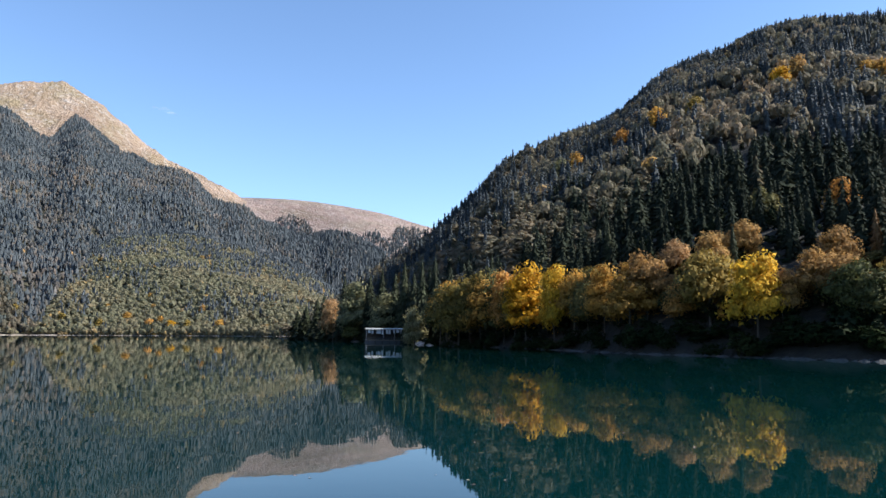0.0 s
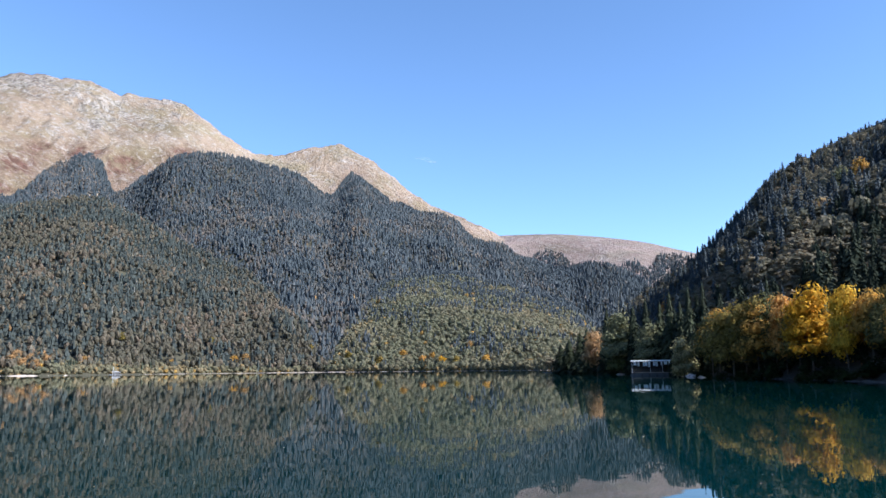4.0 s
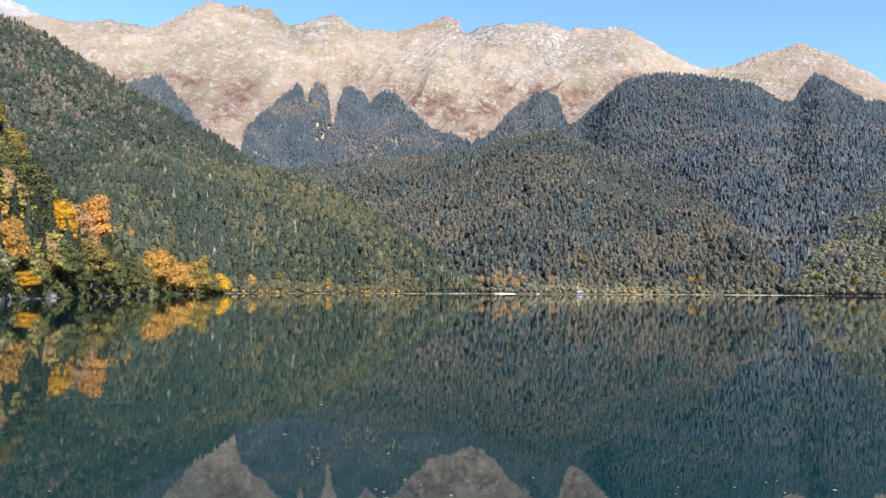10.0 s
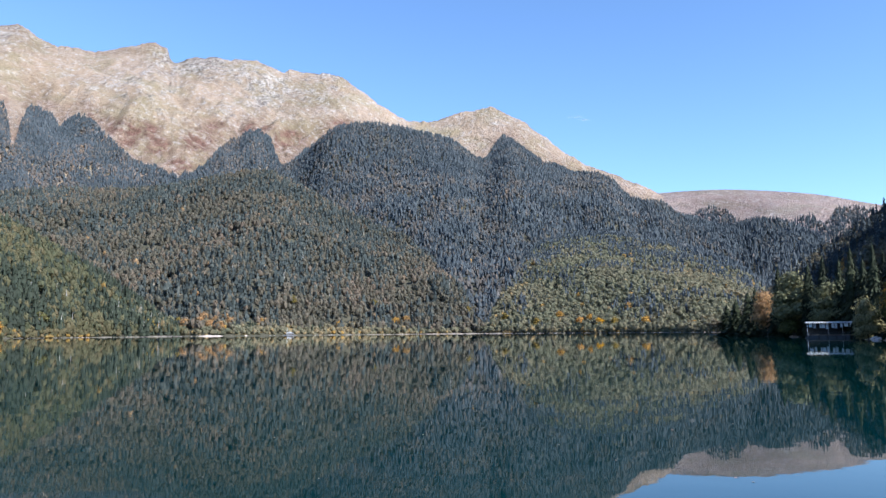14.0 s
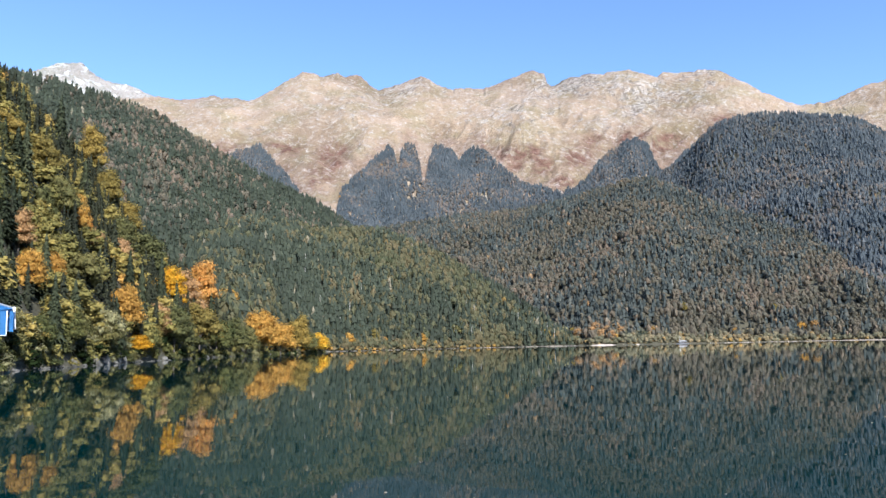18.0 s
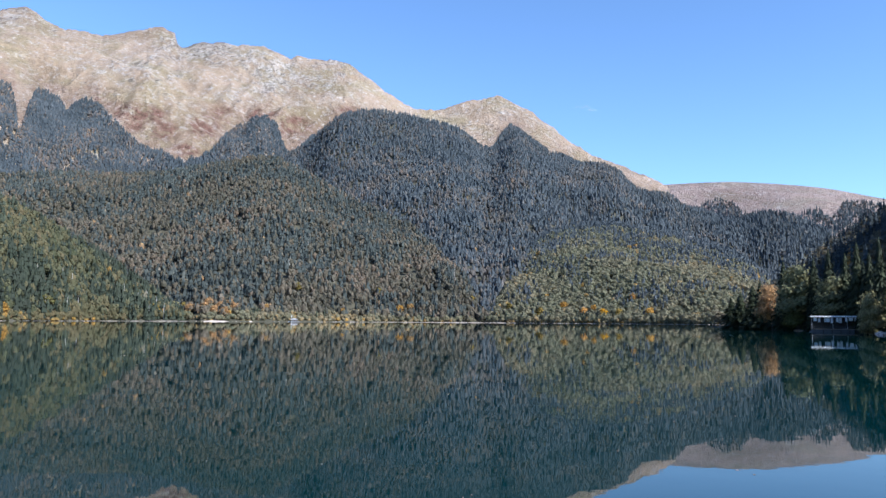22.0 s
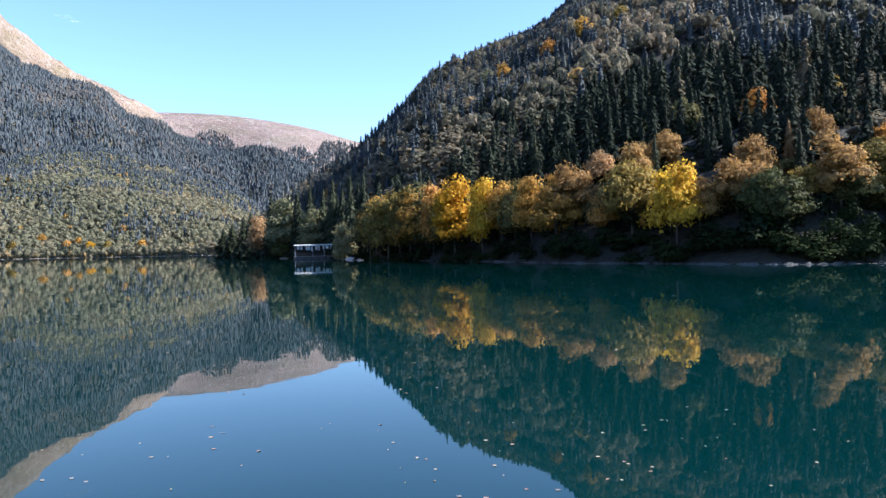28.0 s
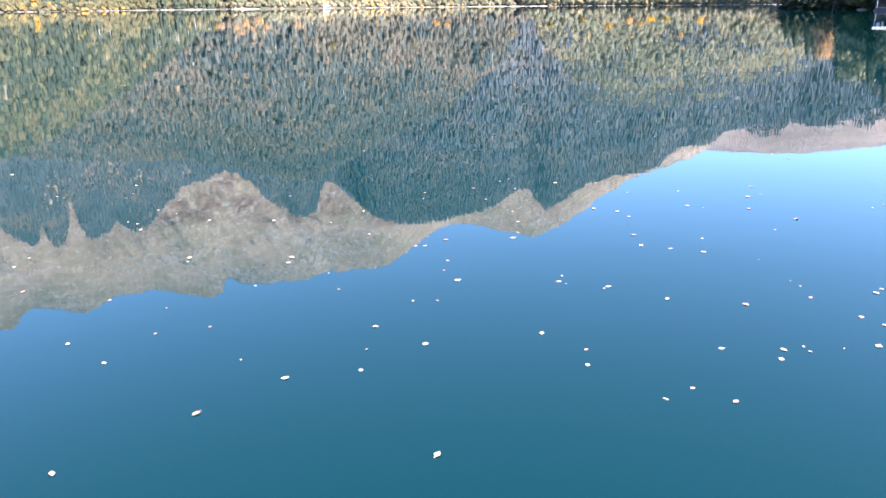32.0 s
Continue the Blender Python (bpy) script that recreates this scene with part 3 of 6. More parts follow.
CREST = [(-48, 16.3), (-42, 17.3), (-38.58, 17.8), (-37.39, 17.79), (-36.18, 17.86), (-34.97, 18.19), (-34.57, 18.34), (-33.94, 18.19), (-32.9, 18.18), (-31.85, 18.13),
         (-31.22, 18.32), (-30.38, 18.82), (-29.54, 19.35), (-28.25, 20.02), (-27.91, 20.28), (-27.17, 20.23), (-26.51, 20.05), (-25.19, 20.46), (-25.02, 20.26), (-24.53,
         20.15), (-23.87, 20.37), (-23.34, 20.18), (-22.54, 19.45), (-22.09, 19.25), (-21.21, 19.38), (-20.32, 19.63), (-19.51, 19.96), (-18.75, 20.16), (-18.08, 19.94),
         (-17.42, 19.48), (-16.31, 19.17), (-15.42, 19.28), (-13.87, 19.19), (-12.98, 19.4), (-11.65, 19.83), (-10.76, 20.12), (-9.88, 20.31), (-9.02, 20.01), (-8.82, 19.35),
         (-8.49, 19.09), (-8.09, 19.26), (-7.3, 19.61), (-6.44, 19.67), (-5.58, 19.76), (-4.53, 19.59), (-4.1, 19.71), (-2.64, 19.73), (-1.83, 19.41), (-0.63, 18.97), (-0.21,
         19.2), (0.52, 19.12), (2.71, 19.11), (3.81, 18.9), (4.26, 18.62), (4.92, 18.18), (5.59, 17.7), (6.47, 17.09), (7.58, 16.39), (8.24, 16.06), (8.9, 15.76), (9.99,
         15.76), (10.65, 15.71), (12.18, 16.14), (12.83, 16.33), (13.92, 16.47), (14.57, 16.57), (15.22, 16.8), (15.65, 16.66), (16.29, 16.39), (16.92, 16.04), (17.98,
         15.54), (18.6, 14.94), (19.63, 14.31), (20.45, 13.53), (21.66, 12.78), (22.47, 12.24), (23.26, 11.92), (24.45, 11.52), (25.42, 11.06), (26.38, 10.57), (27.14,
         10.12), (28, 9.6)]
RANGE = [(a, 4350, e) for a, e in CREST]
bare_range = Hill([(-58, 2300), (0, 2500), (12, 2700), (30, 2800)], RANGE, 0, 1.0, 60, 700, 0, seed=31, gully=190, sharp=True)
red_ridge = Hill([(22, 3000), (56, 2900)], [(22, 4600, 9.6), (27.7, 4600, 9.93), (30.6, 4600, 9.95), (34, 4600, 9.7), (35.7, 4600, 9.48), (38.3, 4600, 9.03), (41.3, 4550, 8.2), (48, 4500, 6.5), (56, 4400, 5)],
                 0, 1.0, 60, 500, 0, seed=35, gully=60)
snow_peak = Hill([(-60, 3900), (-34, 3900)], [(-60, 4750, 17.0), (-50, 4750, 17.5), (-46.12, 4750, 18.76), (-45.6, 4750, 19.02), (-44.91, 4750, 19.38), (-44.36, 4750, 19.42), (-43.45, 4750, 19.59), (-42.87, 4750, 19.13), (-42.28, 4750, 18.75), (-41.52, 4750, 18.54), (-40.75, 4750, 18.55), (-39.97, 4750, 18.4), (-39.18, 4750, 18.09), (-37, 4700, 17.3), (-34, 4700, 16.5)],
                 0, 1.0, 60, 300, 600, seed=37, gully=70, back=0.3, sharp=True)

TREELINE = [(-48, 12), (-36, 13.2), (-33.42, 14.45), (-32.81, 14.89), (-31.99, 15.14), (-31.16, 15.47), (-30.72, 14.99), (-29.86, 14.2), (-29.0, 13.18), (-28.35, 12.36), (-27.7,
            11.54), (-26.84, 10.71), (-25.98, 10.21), (-25.38, 10.22), (-25.05, 11.71), (-24.71, 12.43), (-23.84, 13.29), (-22.54, 14.36), (-22.1, 14.78), (-21.31, 15.59),
            (-20.91, 15.13), (-20.66, 14.24), (-20.48, 14.11), (-20.3, 15.21), (-19.81, 15.71), (-19.15, 15.41), (-18.94, 14.36), (-18.74, 12.74), (-18.48, 12.74), (-18.2,
            14.14), (-17.83, 15.36), (-17.17, 15.52), (-16.38, 15.08), (-15.87, 14.31), (-15.42, 14.98), (-14.62, 15.34), (-13.75, 14.89), (-13.12, 14.24), (-12.05, 13.44),
            (-11.21, 12.69), (-10.15, 12.23), (-9.09, 11.97), (-8.25, 11.68), (-7.19, 11.8), (-6.11, 12.66), (-5.23, 13.65), (-4.79, 14.03), (-3.94, 14.59), (-3.09, 15.01),
            (-2.26, 15.19), (-1.56, 14.73), (-1.2, 13.88), (-0.9, 12.8), (-0.55, 12.61), (0.12, 13.2), (0.86, 13.78), (1.68, 14.31), (2.87, 14.7), (5, 12), (12.8, 12.0), (14.1,
            12.76), (14.87, 12.83), (15.61, 13.98), (16.26, 14.62), (17.11, 14.17), (18.15, 13.35), (19.39, 12.51), (20.42, 12.22), (28, 9)]
SHRUBS = [(-13.5, 15.1, 0.84, 0.42), (-12.4, 14.3, 0.63, 0.50), (-11.3, 13.9, 0.84, 0.84), (-9.6, 13.3, 1.05, 0.59), (-10.3, 14.3, 0.84, 0.50), (-7.9, 12.0, 0.84, 0.50), (-6.8, 13.9, 1.05, 0.84), (-5.4, 14.8, 0.84, 0.50), (-2.8, 15.0, 1.26, 0.42), (-0.9, 14.1, 0.67, 0.67), (0.0, 14.4, 0.84, 0.59), (3.9, 15.4, 1.05, 0.42), (3.3, 14.8, 0.34, 0.63), (-25.7, 14.0, 1.05, 0.84), (-26.5, 12.7, 0.84, 0.84), (-29.2, 14.9, 1.05, 0.50), (-33.2, 14.7, 0.84, 0.34), (-25.3, 14.8, 0.84, 0.42)]


def eye_angle(p):
    return np.degrees(np.arctan2(p[..., 2] - EYE, np.hypot(p[..., 0], p[..., 1])))


def shrub_zone(az, v, p):
    e = eye_angle(p)
    d = e - np.interp(az, *zip(*TREELINE))
    zone = 0.45 * np.clip(1.1 - d / 1.2, 0, 1) * np.clip(1 + d / 1.5, 0, 1)
    for a, b, ra, rb in SHRUBS:
        zone = np.maximum(zone, np.clip(1.5 * np.exp(-((az - a) / ra / 1.2) ** 2 - ((e - b) / rb / 1.2) ** 2), 0, 1))
    return zone


def crag_zone(az, v, p):
    e = eye_angle(p)
    face = 0.9 * np.exp(-((az + 5.5) / 7.5) ** 2 - ((e - 17.2) / 1.9) ** 2)
    return np.clip((v - 0.45) * 1.2 + face, 0, 1) * np.clip(0.45 + 1.1 * fbm(p[..., 0] / 300, p[..., 2] / 300, 3, 77), 0, 1)


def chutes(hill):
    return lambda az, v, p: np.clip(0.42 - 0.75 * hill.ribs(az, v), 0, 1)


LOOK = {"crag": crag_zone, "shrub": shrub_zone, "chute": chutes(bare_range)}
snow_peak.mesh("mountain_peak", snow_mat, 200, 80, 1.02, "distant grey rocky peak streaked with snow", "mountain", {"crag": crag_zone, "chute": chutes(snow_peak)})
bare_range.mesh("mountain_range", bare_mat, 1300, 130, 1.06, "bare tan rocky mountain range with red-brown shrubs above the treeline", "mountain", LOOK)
red_ridge.mesh("mountain_ridge", red_mat, 340, 90, 1.04, "distant reddish bare mountain ridge in a valley gap", "mountain", {"crag": crag_zone, "chute": chutes(red_ridge)})
for hill, name, label in ((west_spur, "hill_west_spur", "steep wooded hillside above a rocky shore"), (west_ridge, "hill_west_ridge", "long dark wooded mountainside"),
                          (green_spur, "hill_green_spur", "low sunlit wooded spur above the lake"), (middle_hill, "hill_middle", "broad wooded hill rising from the far shore"),
                          (dark_hill, "hill_dark", "high dark fir-clad mountain"), (lit_spur, "hill_lit_spur", "sunlit green wooded hill on the far shore"),
                          (gap_hill, "hill_gap", "dark wooded hill in the valley gap"), (east_hill, "hill_east", "high rounded wooded hill"),
                          (east_bank, "hill_east_bank", "shaded steep wooded bank")):
    hill.mesh(name, litter_mat if hill in (east_bank, east_hill) else floor_mat, 160, 60, 1.3, label, "hill")



def tufted(cards, size, core):
    """A crown of leaf sprays round a ragged lump."""
    d = rng.normal(0, 1, (cards, 3))
    d /= np.linalg.norm(d, axis=1)[:, None]
    d[:, 2] = np.abs(d[:, 2]) * 1.1 - 0.35
    c = np.array([0, 0, 0.58]) + d * rng.uniform(0.34, 0.48, (cards, 1)) * np.array([1, 1, 0.9])
    a = np.cross(d, rng.normal(0, 1, (cards, 3)))
    a /= np.linalg.norm(a, axis=1)[:, None]
    b = np.cross(d, a)
    b /= np.linalg.norm(b, axis=1)[:, None]
    s = size * rng.uniform(0.6, 1.4, (cards, 1))
    tri = np.stack([c - a * s - b * s * 0.5, c + a * s - b * s * 0.5, c + b * s + d * s * 0.4], 1).reshape(-1, 3)
    v, f = crown_shape(1, core)
    return np.concatenate([v, tri]), np.concatenate([f, len(v) + np.arange(cards * 3).reshape(-1, 3)])


NEAR_CROWNS = [tufted(26, 0.15, 0.66) for _ in range(8)]
THIN_CROWNS = [tufted(14, 0.18, 0.68) for _ in range(8)]

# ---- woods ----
clothe("range_wood", bare_range, 90000, lambda v, p: 0.60 + 0 * v, 0.60, (18, 28), FAR_FIRS, SMALL_CROWNS, needle_haze, leaf_hazy, label="slope below the bare range", behind=(west_ridge, middle_hill, dark_hill), seed=1, v0=0.12, v1=0.75, fir_wide=0.40,
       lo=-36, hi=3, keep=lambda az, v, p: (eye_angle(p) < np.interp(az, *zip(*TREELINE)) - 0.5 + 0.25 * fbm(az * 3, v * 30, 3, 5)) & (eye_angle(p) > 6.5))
clothe("peak_wood", bare_range, 12000, lambda v, p: 0.9 + 0 * v, 0.35, (18, 27), FAR_FIRS, SMALL_CROWNS, needle_haze, label="slope below the pointed peak", seed=12, v0=0.45, v1=0.85, fir_wide=0.40,
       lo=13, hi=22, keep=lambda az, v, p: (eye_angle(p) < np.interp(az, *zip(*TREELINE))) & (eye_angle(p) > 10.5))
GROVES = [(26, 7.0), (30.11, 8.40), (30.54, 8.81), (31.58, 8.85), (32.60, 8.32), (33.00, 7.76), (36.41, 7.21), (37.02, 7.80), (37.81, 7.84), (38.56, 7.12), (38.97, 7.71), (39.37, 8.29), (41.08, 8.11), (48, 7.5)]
clothe("ridge_grove", red_ridge, 5000, lambda v, p: 0.6 + 0 * v, 0.5, (24, 34), FAR_FIRS, SMALL_CROWNS, needle_haze, leaf_hazy, label="distant ridge", seed=15, v0=0.25, v1=0.9,
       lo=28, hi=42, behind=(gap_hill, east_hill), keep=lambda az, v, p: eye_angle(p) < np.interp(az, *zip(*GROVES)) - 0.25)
clothe("gap_wood", gap_hill, 11000, lambda v, p: 0.80 + 0 * v, 0.35, (16, 25), FAR_FIRS, SMALL_CROWNS, needle_haze, leaf_hazy, label="gap hill", behind=(lit_spur, east_hill), seed=2, v0=0.04)
clothe("dark_wood", dark_hill, 34000, lambda v, p: 0.57 + 0 * v, 0.46, (14, 22), FAR_FIRS, SMALL_CROWNS, needle_haze, leaf_hazy, label="high mountain", behind=(middle_hill, lit_spur), seed=3, v0=0.005, fir_wide=0.40, leaf_wide=(0.36, 0.54), leaf_high=0.8, stand=90)
clothe("middle_wood", middle_hill, 17000, lambda v, p: 0.46 + 0 * v, 0.52, (14, 22), FIRS, THIN_CROWNS, needle_far, leaf_brown, label="middle hill", behind=(green_spur, west_ridge), seed=4, fir_wide=0.42, leaf_high=0.85, leaf_wide=(0.40, 0.60))
clothe("lit_wood", lit_spur, 12000, lambda v, p: 0.24 + 0.62 * v ** 4, 0.46, (12, 19), crowns=THIN_CROWNS, fir_mat=needle_haze, leaf_mat=leaf_lit, label="sunlit hill", behind=(east_hill,), seed=5, stand=80, rare=0.985)
clothe("ridge_wood", west_ridge, 14000, lambda v, p: 0.54 + 0.12 * v, 0.58, (14, 23), FIRS, THIN_CROWNS, needle_green, label="western mountainside", behind=(west_spur, green_spur), seed=6, lo=-56, v0=0.06, leaf_mat=leaf_brown, fir_wide=0.38, leaf_high=0.85, leaf_wide=(0.42, 0.62), stand=90)
clothe("spur_wood", green_spur, 7000, lambda v, p: 0.50 + 0 * v, 0.47, (13, 21), FIRS, NEAR_CROWNS, needle_green, label="green spur", seed=7, fir_wide=0.38, leaf_high=0.85, leaf_wide=(0.42, 0.62), stand=70)
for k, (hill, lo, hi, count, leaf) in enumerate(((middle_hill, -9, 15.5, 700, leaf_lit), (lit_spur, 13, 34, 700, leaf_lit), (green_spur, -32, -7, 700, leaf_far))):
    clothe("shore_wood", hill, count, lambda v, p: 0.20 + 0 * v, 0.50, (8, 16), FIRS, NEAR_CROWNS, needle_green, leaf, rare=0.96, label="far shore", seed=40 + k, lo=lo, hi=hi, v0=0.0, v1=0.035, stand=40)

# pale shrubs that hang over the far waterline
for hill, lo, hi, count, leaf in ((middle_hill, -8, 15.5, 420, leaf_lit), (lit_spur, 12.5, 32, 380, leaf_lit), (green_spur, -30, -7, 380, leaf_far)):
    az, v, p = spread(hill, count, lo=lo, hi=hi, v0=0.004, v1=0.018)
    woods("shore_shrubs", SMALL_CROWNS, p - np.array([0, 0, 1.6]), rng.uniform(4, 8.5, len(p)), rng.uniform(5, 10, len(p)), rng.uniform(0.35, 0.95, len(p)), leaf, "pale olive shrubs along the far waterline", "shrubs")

# ---- nearer trees ----
def part(name, me, parent, label=""):
    ob = new(name, me)
    ob.parent = parent
    return tagged(ob, label)


def tube(points, radii, sides=7):
    """A tapered branch through the points: verts and quads."""
    pts = np.array(points, float)
    ring = []
    for i, p in enumerate(pts):
        d = Vector(pts[min(i + 1, len(pts) - 1)] - pts[max(i - 1, 0)]).normalized()
        a = d.orthogonal().normalized()
        b = d.cross(a)
        for s in range(sides):
            t = 6.28318 * s / sides
            ring.append(p + radii[i] * (np.array(a) * math.cos(t) + np.array(b) * math.sin(t)))
    f = [(i * sides + s, i * sides + (s + 1) % sides, (i + 1) * sides + (s + 1) % sides, (i + 1) * sides + s)
         for i in range(len(pts) - 1) for s in range(sides)]
    return np.array(ring), np.array(f)


def together(pieces):
    vs, fs, n = [], [], 0
    for v, f in pieces:
        vs.append(v)
        fs.append(f + n)
        n += len(v)
    return np.concatenate(vs), np.concatenate(fs)


def leaf_cards(centres, radii, count, size, r=rng, low=-0.85, tri=False):
    """Small leaf sprays set over and inside lobes, tilted every way."""
    k = r.choice(len(centres), count, p=radii ** 2 / (radii ** 2).sum())
    d = r.normal(0, 1, (count, 3))
    d[:, 2] = np.where(d[:, 2] < low, -d[:, 2] * 0.5, d[:, 2])
    d /= np.linalg.norm(d, axis=1)[:, None]
    depth = np.where(r.uniform(0, 1, count) < 0.78, r.uniform(0.80, 1.22, count), r.uniform(0.35, 0.85, count))
    c = centres[k] + d * (radii[k] * depth)[:, None] * np.array([1, 1, 0.92])
    n = d + r.normal(0, 0.30, (count, 3)) + np.array([0, 0, 0.15])
    n /= np.linalg.norm(n, axis=1)[:, None]
    a = np.cross(n, r.normal(0, 1, (count, 3)))
    a /= np.linalg.norm(a, axis=1)[:, None] + 1e-9
    b = np.cross(n, a)
    s = (size * r.uniform(0.6, 1.35, count))[:, None]
    quad = np.stack([c - a * s - b * s * 0.35, c + b * s * 0.75 * -1 + n * s * 0.25, c + a * s + b * s * 0.3, c + b * s * 0.8 - n * s * 0.2], 1)
    if tri:
        quad = np.stack([quad[:, 0], quad[:, 2], quad[:, 3] + b * s * 0.3], 1)
        return quad.reshape(-1, 3), np.arange(count * 3).reshape(-1, 3)
    return quad.reshape(-1, 3), np.arange(count * 4).reshape(-1, 4)


def crown_cards(count, size, lobes, aspect=0.6, r=rng, tri=False):
    """A crown of unit height over its foot and unit width, made for trees of that width to height, of leafy lobes from 0.15 up to 1."""
    spread_w = aspect * 0.33
    cs, rs = [np.array([0, 0, 0.60])], [0.25 * min(1, aspect + 0.25)]
    for j in range(lobes):
        a = 6.283 * (j + r.uniform(-0.3, 0.3)) / lobes * 2.618
        h = 0.30 + 0.52 * (j + 0.5) / lobes
        q = spread_w * (1.05 - 0.65 * max(0, h - 0.45) / 0.45) * r.uniform(0.7, 1.25)
        cs.append(np.array([q * math.cos(a), q * math.sin(a), h]))
        rs.append(r.uniform(0.09, 0.17) * min(1.25, aspect + 0.45))
    cs.append(np.array([r.normal(0, 0.05), r.normal(0, 0.05), 0.85]))
    rs.append(0.14)
    v, f = leaf_cards(np.array(cs), np.array(rs), count, size, r, tri=tri)
    lumps = [(ICO[0] * 1.15 * q * r.uniform(0.8, 1.15, (len(ICO[0]), 1)) + c, ICO[1]) for c, q in zip(cs, rs)]
    v, f = together([(v, f)] + lumps) if tri else (v, f)
    return v * np.array([1 / aspect, 1 / aspect, 1]), f


def fir_spikes(count, r=rng, core_r=0.16, aspect=0.32, blunt=0.62, fine=1.0):
    """A fir of unit height and unit width, made for that width to height: drooping fan-shaped boughs in loose whorls round a stem, shorter towards the tip; a low blunt gives a column."""
    i = np.arange(count)
    t = ((i + r.uniform(0, 1, count)) / count) ** 1.25
    a = i * 2.39996 + r.normal(0, 0.35, count)
    l = 0.5 * (1 - t) ** blunt * np.where(t < 0.06, 0.8, 1) * r.uniform(0.60, 1.15, count) * (0.84 + 0.16 * np.sin(t * 55)) + 0.014
    z = 0.08 + 0.90 * t
    droop = l * aspect * r.uniform(0.25, 0.95, count) + 0.006
    half = np.clip(r.uniform(0.10, 0.24, count) * fine / (0.25 + l * 1.5), 0.06, 0.7)
    q = np.stack([np.stack([0.12 * l * np.cos(a), 0.12 * l * np.sin(a), z + 0.025], -1),
                  np.stack([l * np.cos(a - half), l * np.sin(a - half), z - droop], -1),
                  np.stack([0.86 * l * np.cos(a + half), 0.86 * l * np.sin(a + half), z - droop * r.uniform(0.4, 1.1, count)], -1)], 1)
    n = 7
    ring = np.array([(core_r * r.uniform(0.8, 1.2) * math.cos(6.283 * k / n), core_r * r.uniform(0.8, 1.2) * math.sin(6.283 * k / n), 0.06 + r.uniform(0, 0.05)) for k in range(n)]
                    + [(core_r * 0.55 ** blunt * r.uniform(0.75, 1.2) * math.cos(6.283 * k / n), core_r * 0.55 ** blunt * r.uniform(0.75, 1.2) * math.sin(6.283 * k / n), 0.50 + r.uniform(-0.08, 0.08)) for k in range(n)] + [(0, 0, 0.92)])
    cone = np.array([(k, (k + 1) % n, n + k) for k in range(n)] + [((k + 1) % n, n + (k + 1) % n, n + k) for k in range(n)] + [(n + k, n + (k + 1) % n, 2 * n) for k in range(n)])
    return together([(q.reshape(-1, 3), np.arange(count * 3).reshape(-1, 3)), (ring, cone)])


def hued(name, a, b, c, through=0.55, gloss=0.2):
    return foliage(name, [(0.0, a), (0.5, b), (1.0, c)], True, through, 0.7, gloss)


HUES = {"yellow": hued("yellow_leaves", (0.48, 0.27, 0.02), (0.60, 0.36, 0.03), (0.62, 0.42, 0.05), 0.45),
        "gold": hued("golden_leaves", (0.38, 0.225, 0.055), (0.48, 0.29, 0.07), (0.54, 0.34, 0.085), 0.45),
        "orange": hued("orange_leaves", (0.46, 0.23, 0.052), (0.54, 0.29, 0.08), (0.56, 0.34, 0.11), 0.45),
        "peach": hued("peach_leaves", (0.38, 0.24, 0.115), (0.44, 0.285, 0.145), (0.47, 0.315, 0.165), 0.42),
        "rust": hued("rust_leaves", (0.28, 0.170, 0.066), (0.36, 0.225, 0.086), (0.41, 0.265, 0.10), 0.45),
        "gold_olive": hued("olive_gold_leaves", (0.14, 0.118, 0.036), (0.21, 0.165, 0.045), (0.29, 0.21, 0.055), 0.35),
        "olive": hued("olive_leaves", (0.075, 0.083, 0.033), (0.11, 0.112, 0.042), (0.15, 0.138, 0.052), 0.3),
        "sage": hued("sage_leaves", (0.185, 0.19, 0.105), (0.24, 0.235, 0.125), (0.285, 0.265, 0.145), 0.3),
        "green": hued("green_leaves", (0.050, 0.062, 0.022), (0.080, 0.090, 0.032), (0.125, 0.128, 0.042), 0.25),
        "fir": hued("fir_needles", (0.020, 0.028, 0.016), (0.034, 0.044, 0.024), (0.055, 0.065, 0.034), 0.1),
        # shrub green darkened to hold the shade under the trees
        "shade_green": hued("shade_green_leaves", (0.010, 0.018, 0.007), (0.016, 0.027, 0.010), (0.026, 0.036, 0.013), 0.15, 0.03),
        "rust_fir": hued("rusty_needles", (0.15, 0.09, 0.045), (0.20, 0.115, 0.055), (0.23, 0.14, 0.065), 0.15)}
WORDS = {"yellow": "bright yellow", "gold": "golden", "orange": "orange", "peach": "pale orange", "rust": "rust-brown", "gold_olive": "olive and gold", "olive": "olive green",
         "sage": "pale sage green", "green": "green", "shade_green": "shade-darkened green", "fir": "dark green", "rust_fir": "rusty brown"}
MESHES = {}


def crown_mesh(hue, kind, variant, aspect=0.6, far=False):
    key = (hue, kind, variant, aspect, far)
    if key not in MESHES:
        r = np.random.default_rng(100 + variant * 7 + len(kind))
        if kind == "broad":
            v, f = crown_cards(900 if far else 3300, (0.036 if far else 0.024) * (0.6 + 0.6 * aspect), 24 + 2 * variant, aspect, r, True)
        elif kind == "bush":
            v, f = leaf_cards(np.array([[0, 0, 0.45], [0.2, 0.1, 0.3], [-0.2, 0.05, 0.35], [0.02, -0.2, 0.32], [0.05, 0.12, 0.72]]), np.array([0.32, 0.25, 0.25, 0.25, 0.22]), 520, 0.06, r, tri=True)
        else:
            v, f = fir_spikes(1500 + 60 * variant, r=r, core_r=0.2, blunt=0.75, fine=0.45)
        MESHES[key] = mesh_from("crown", v, f, [HUES[hue]])
    return MESHES[key]


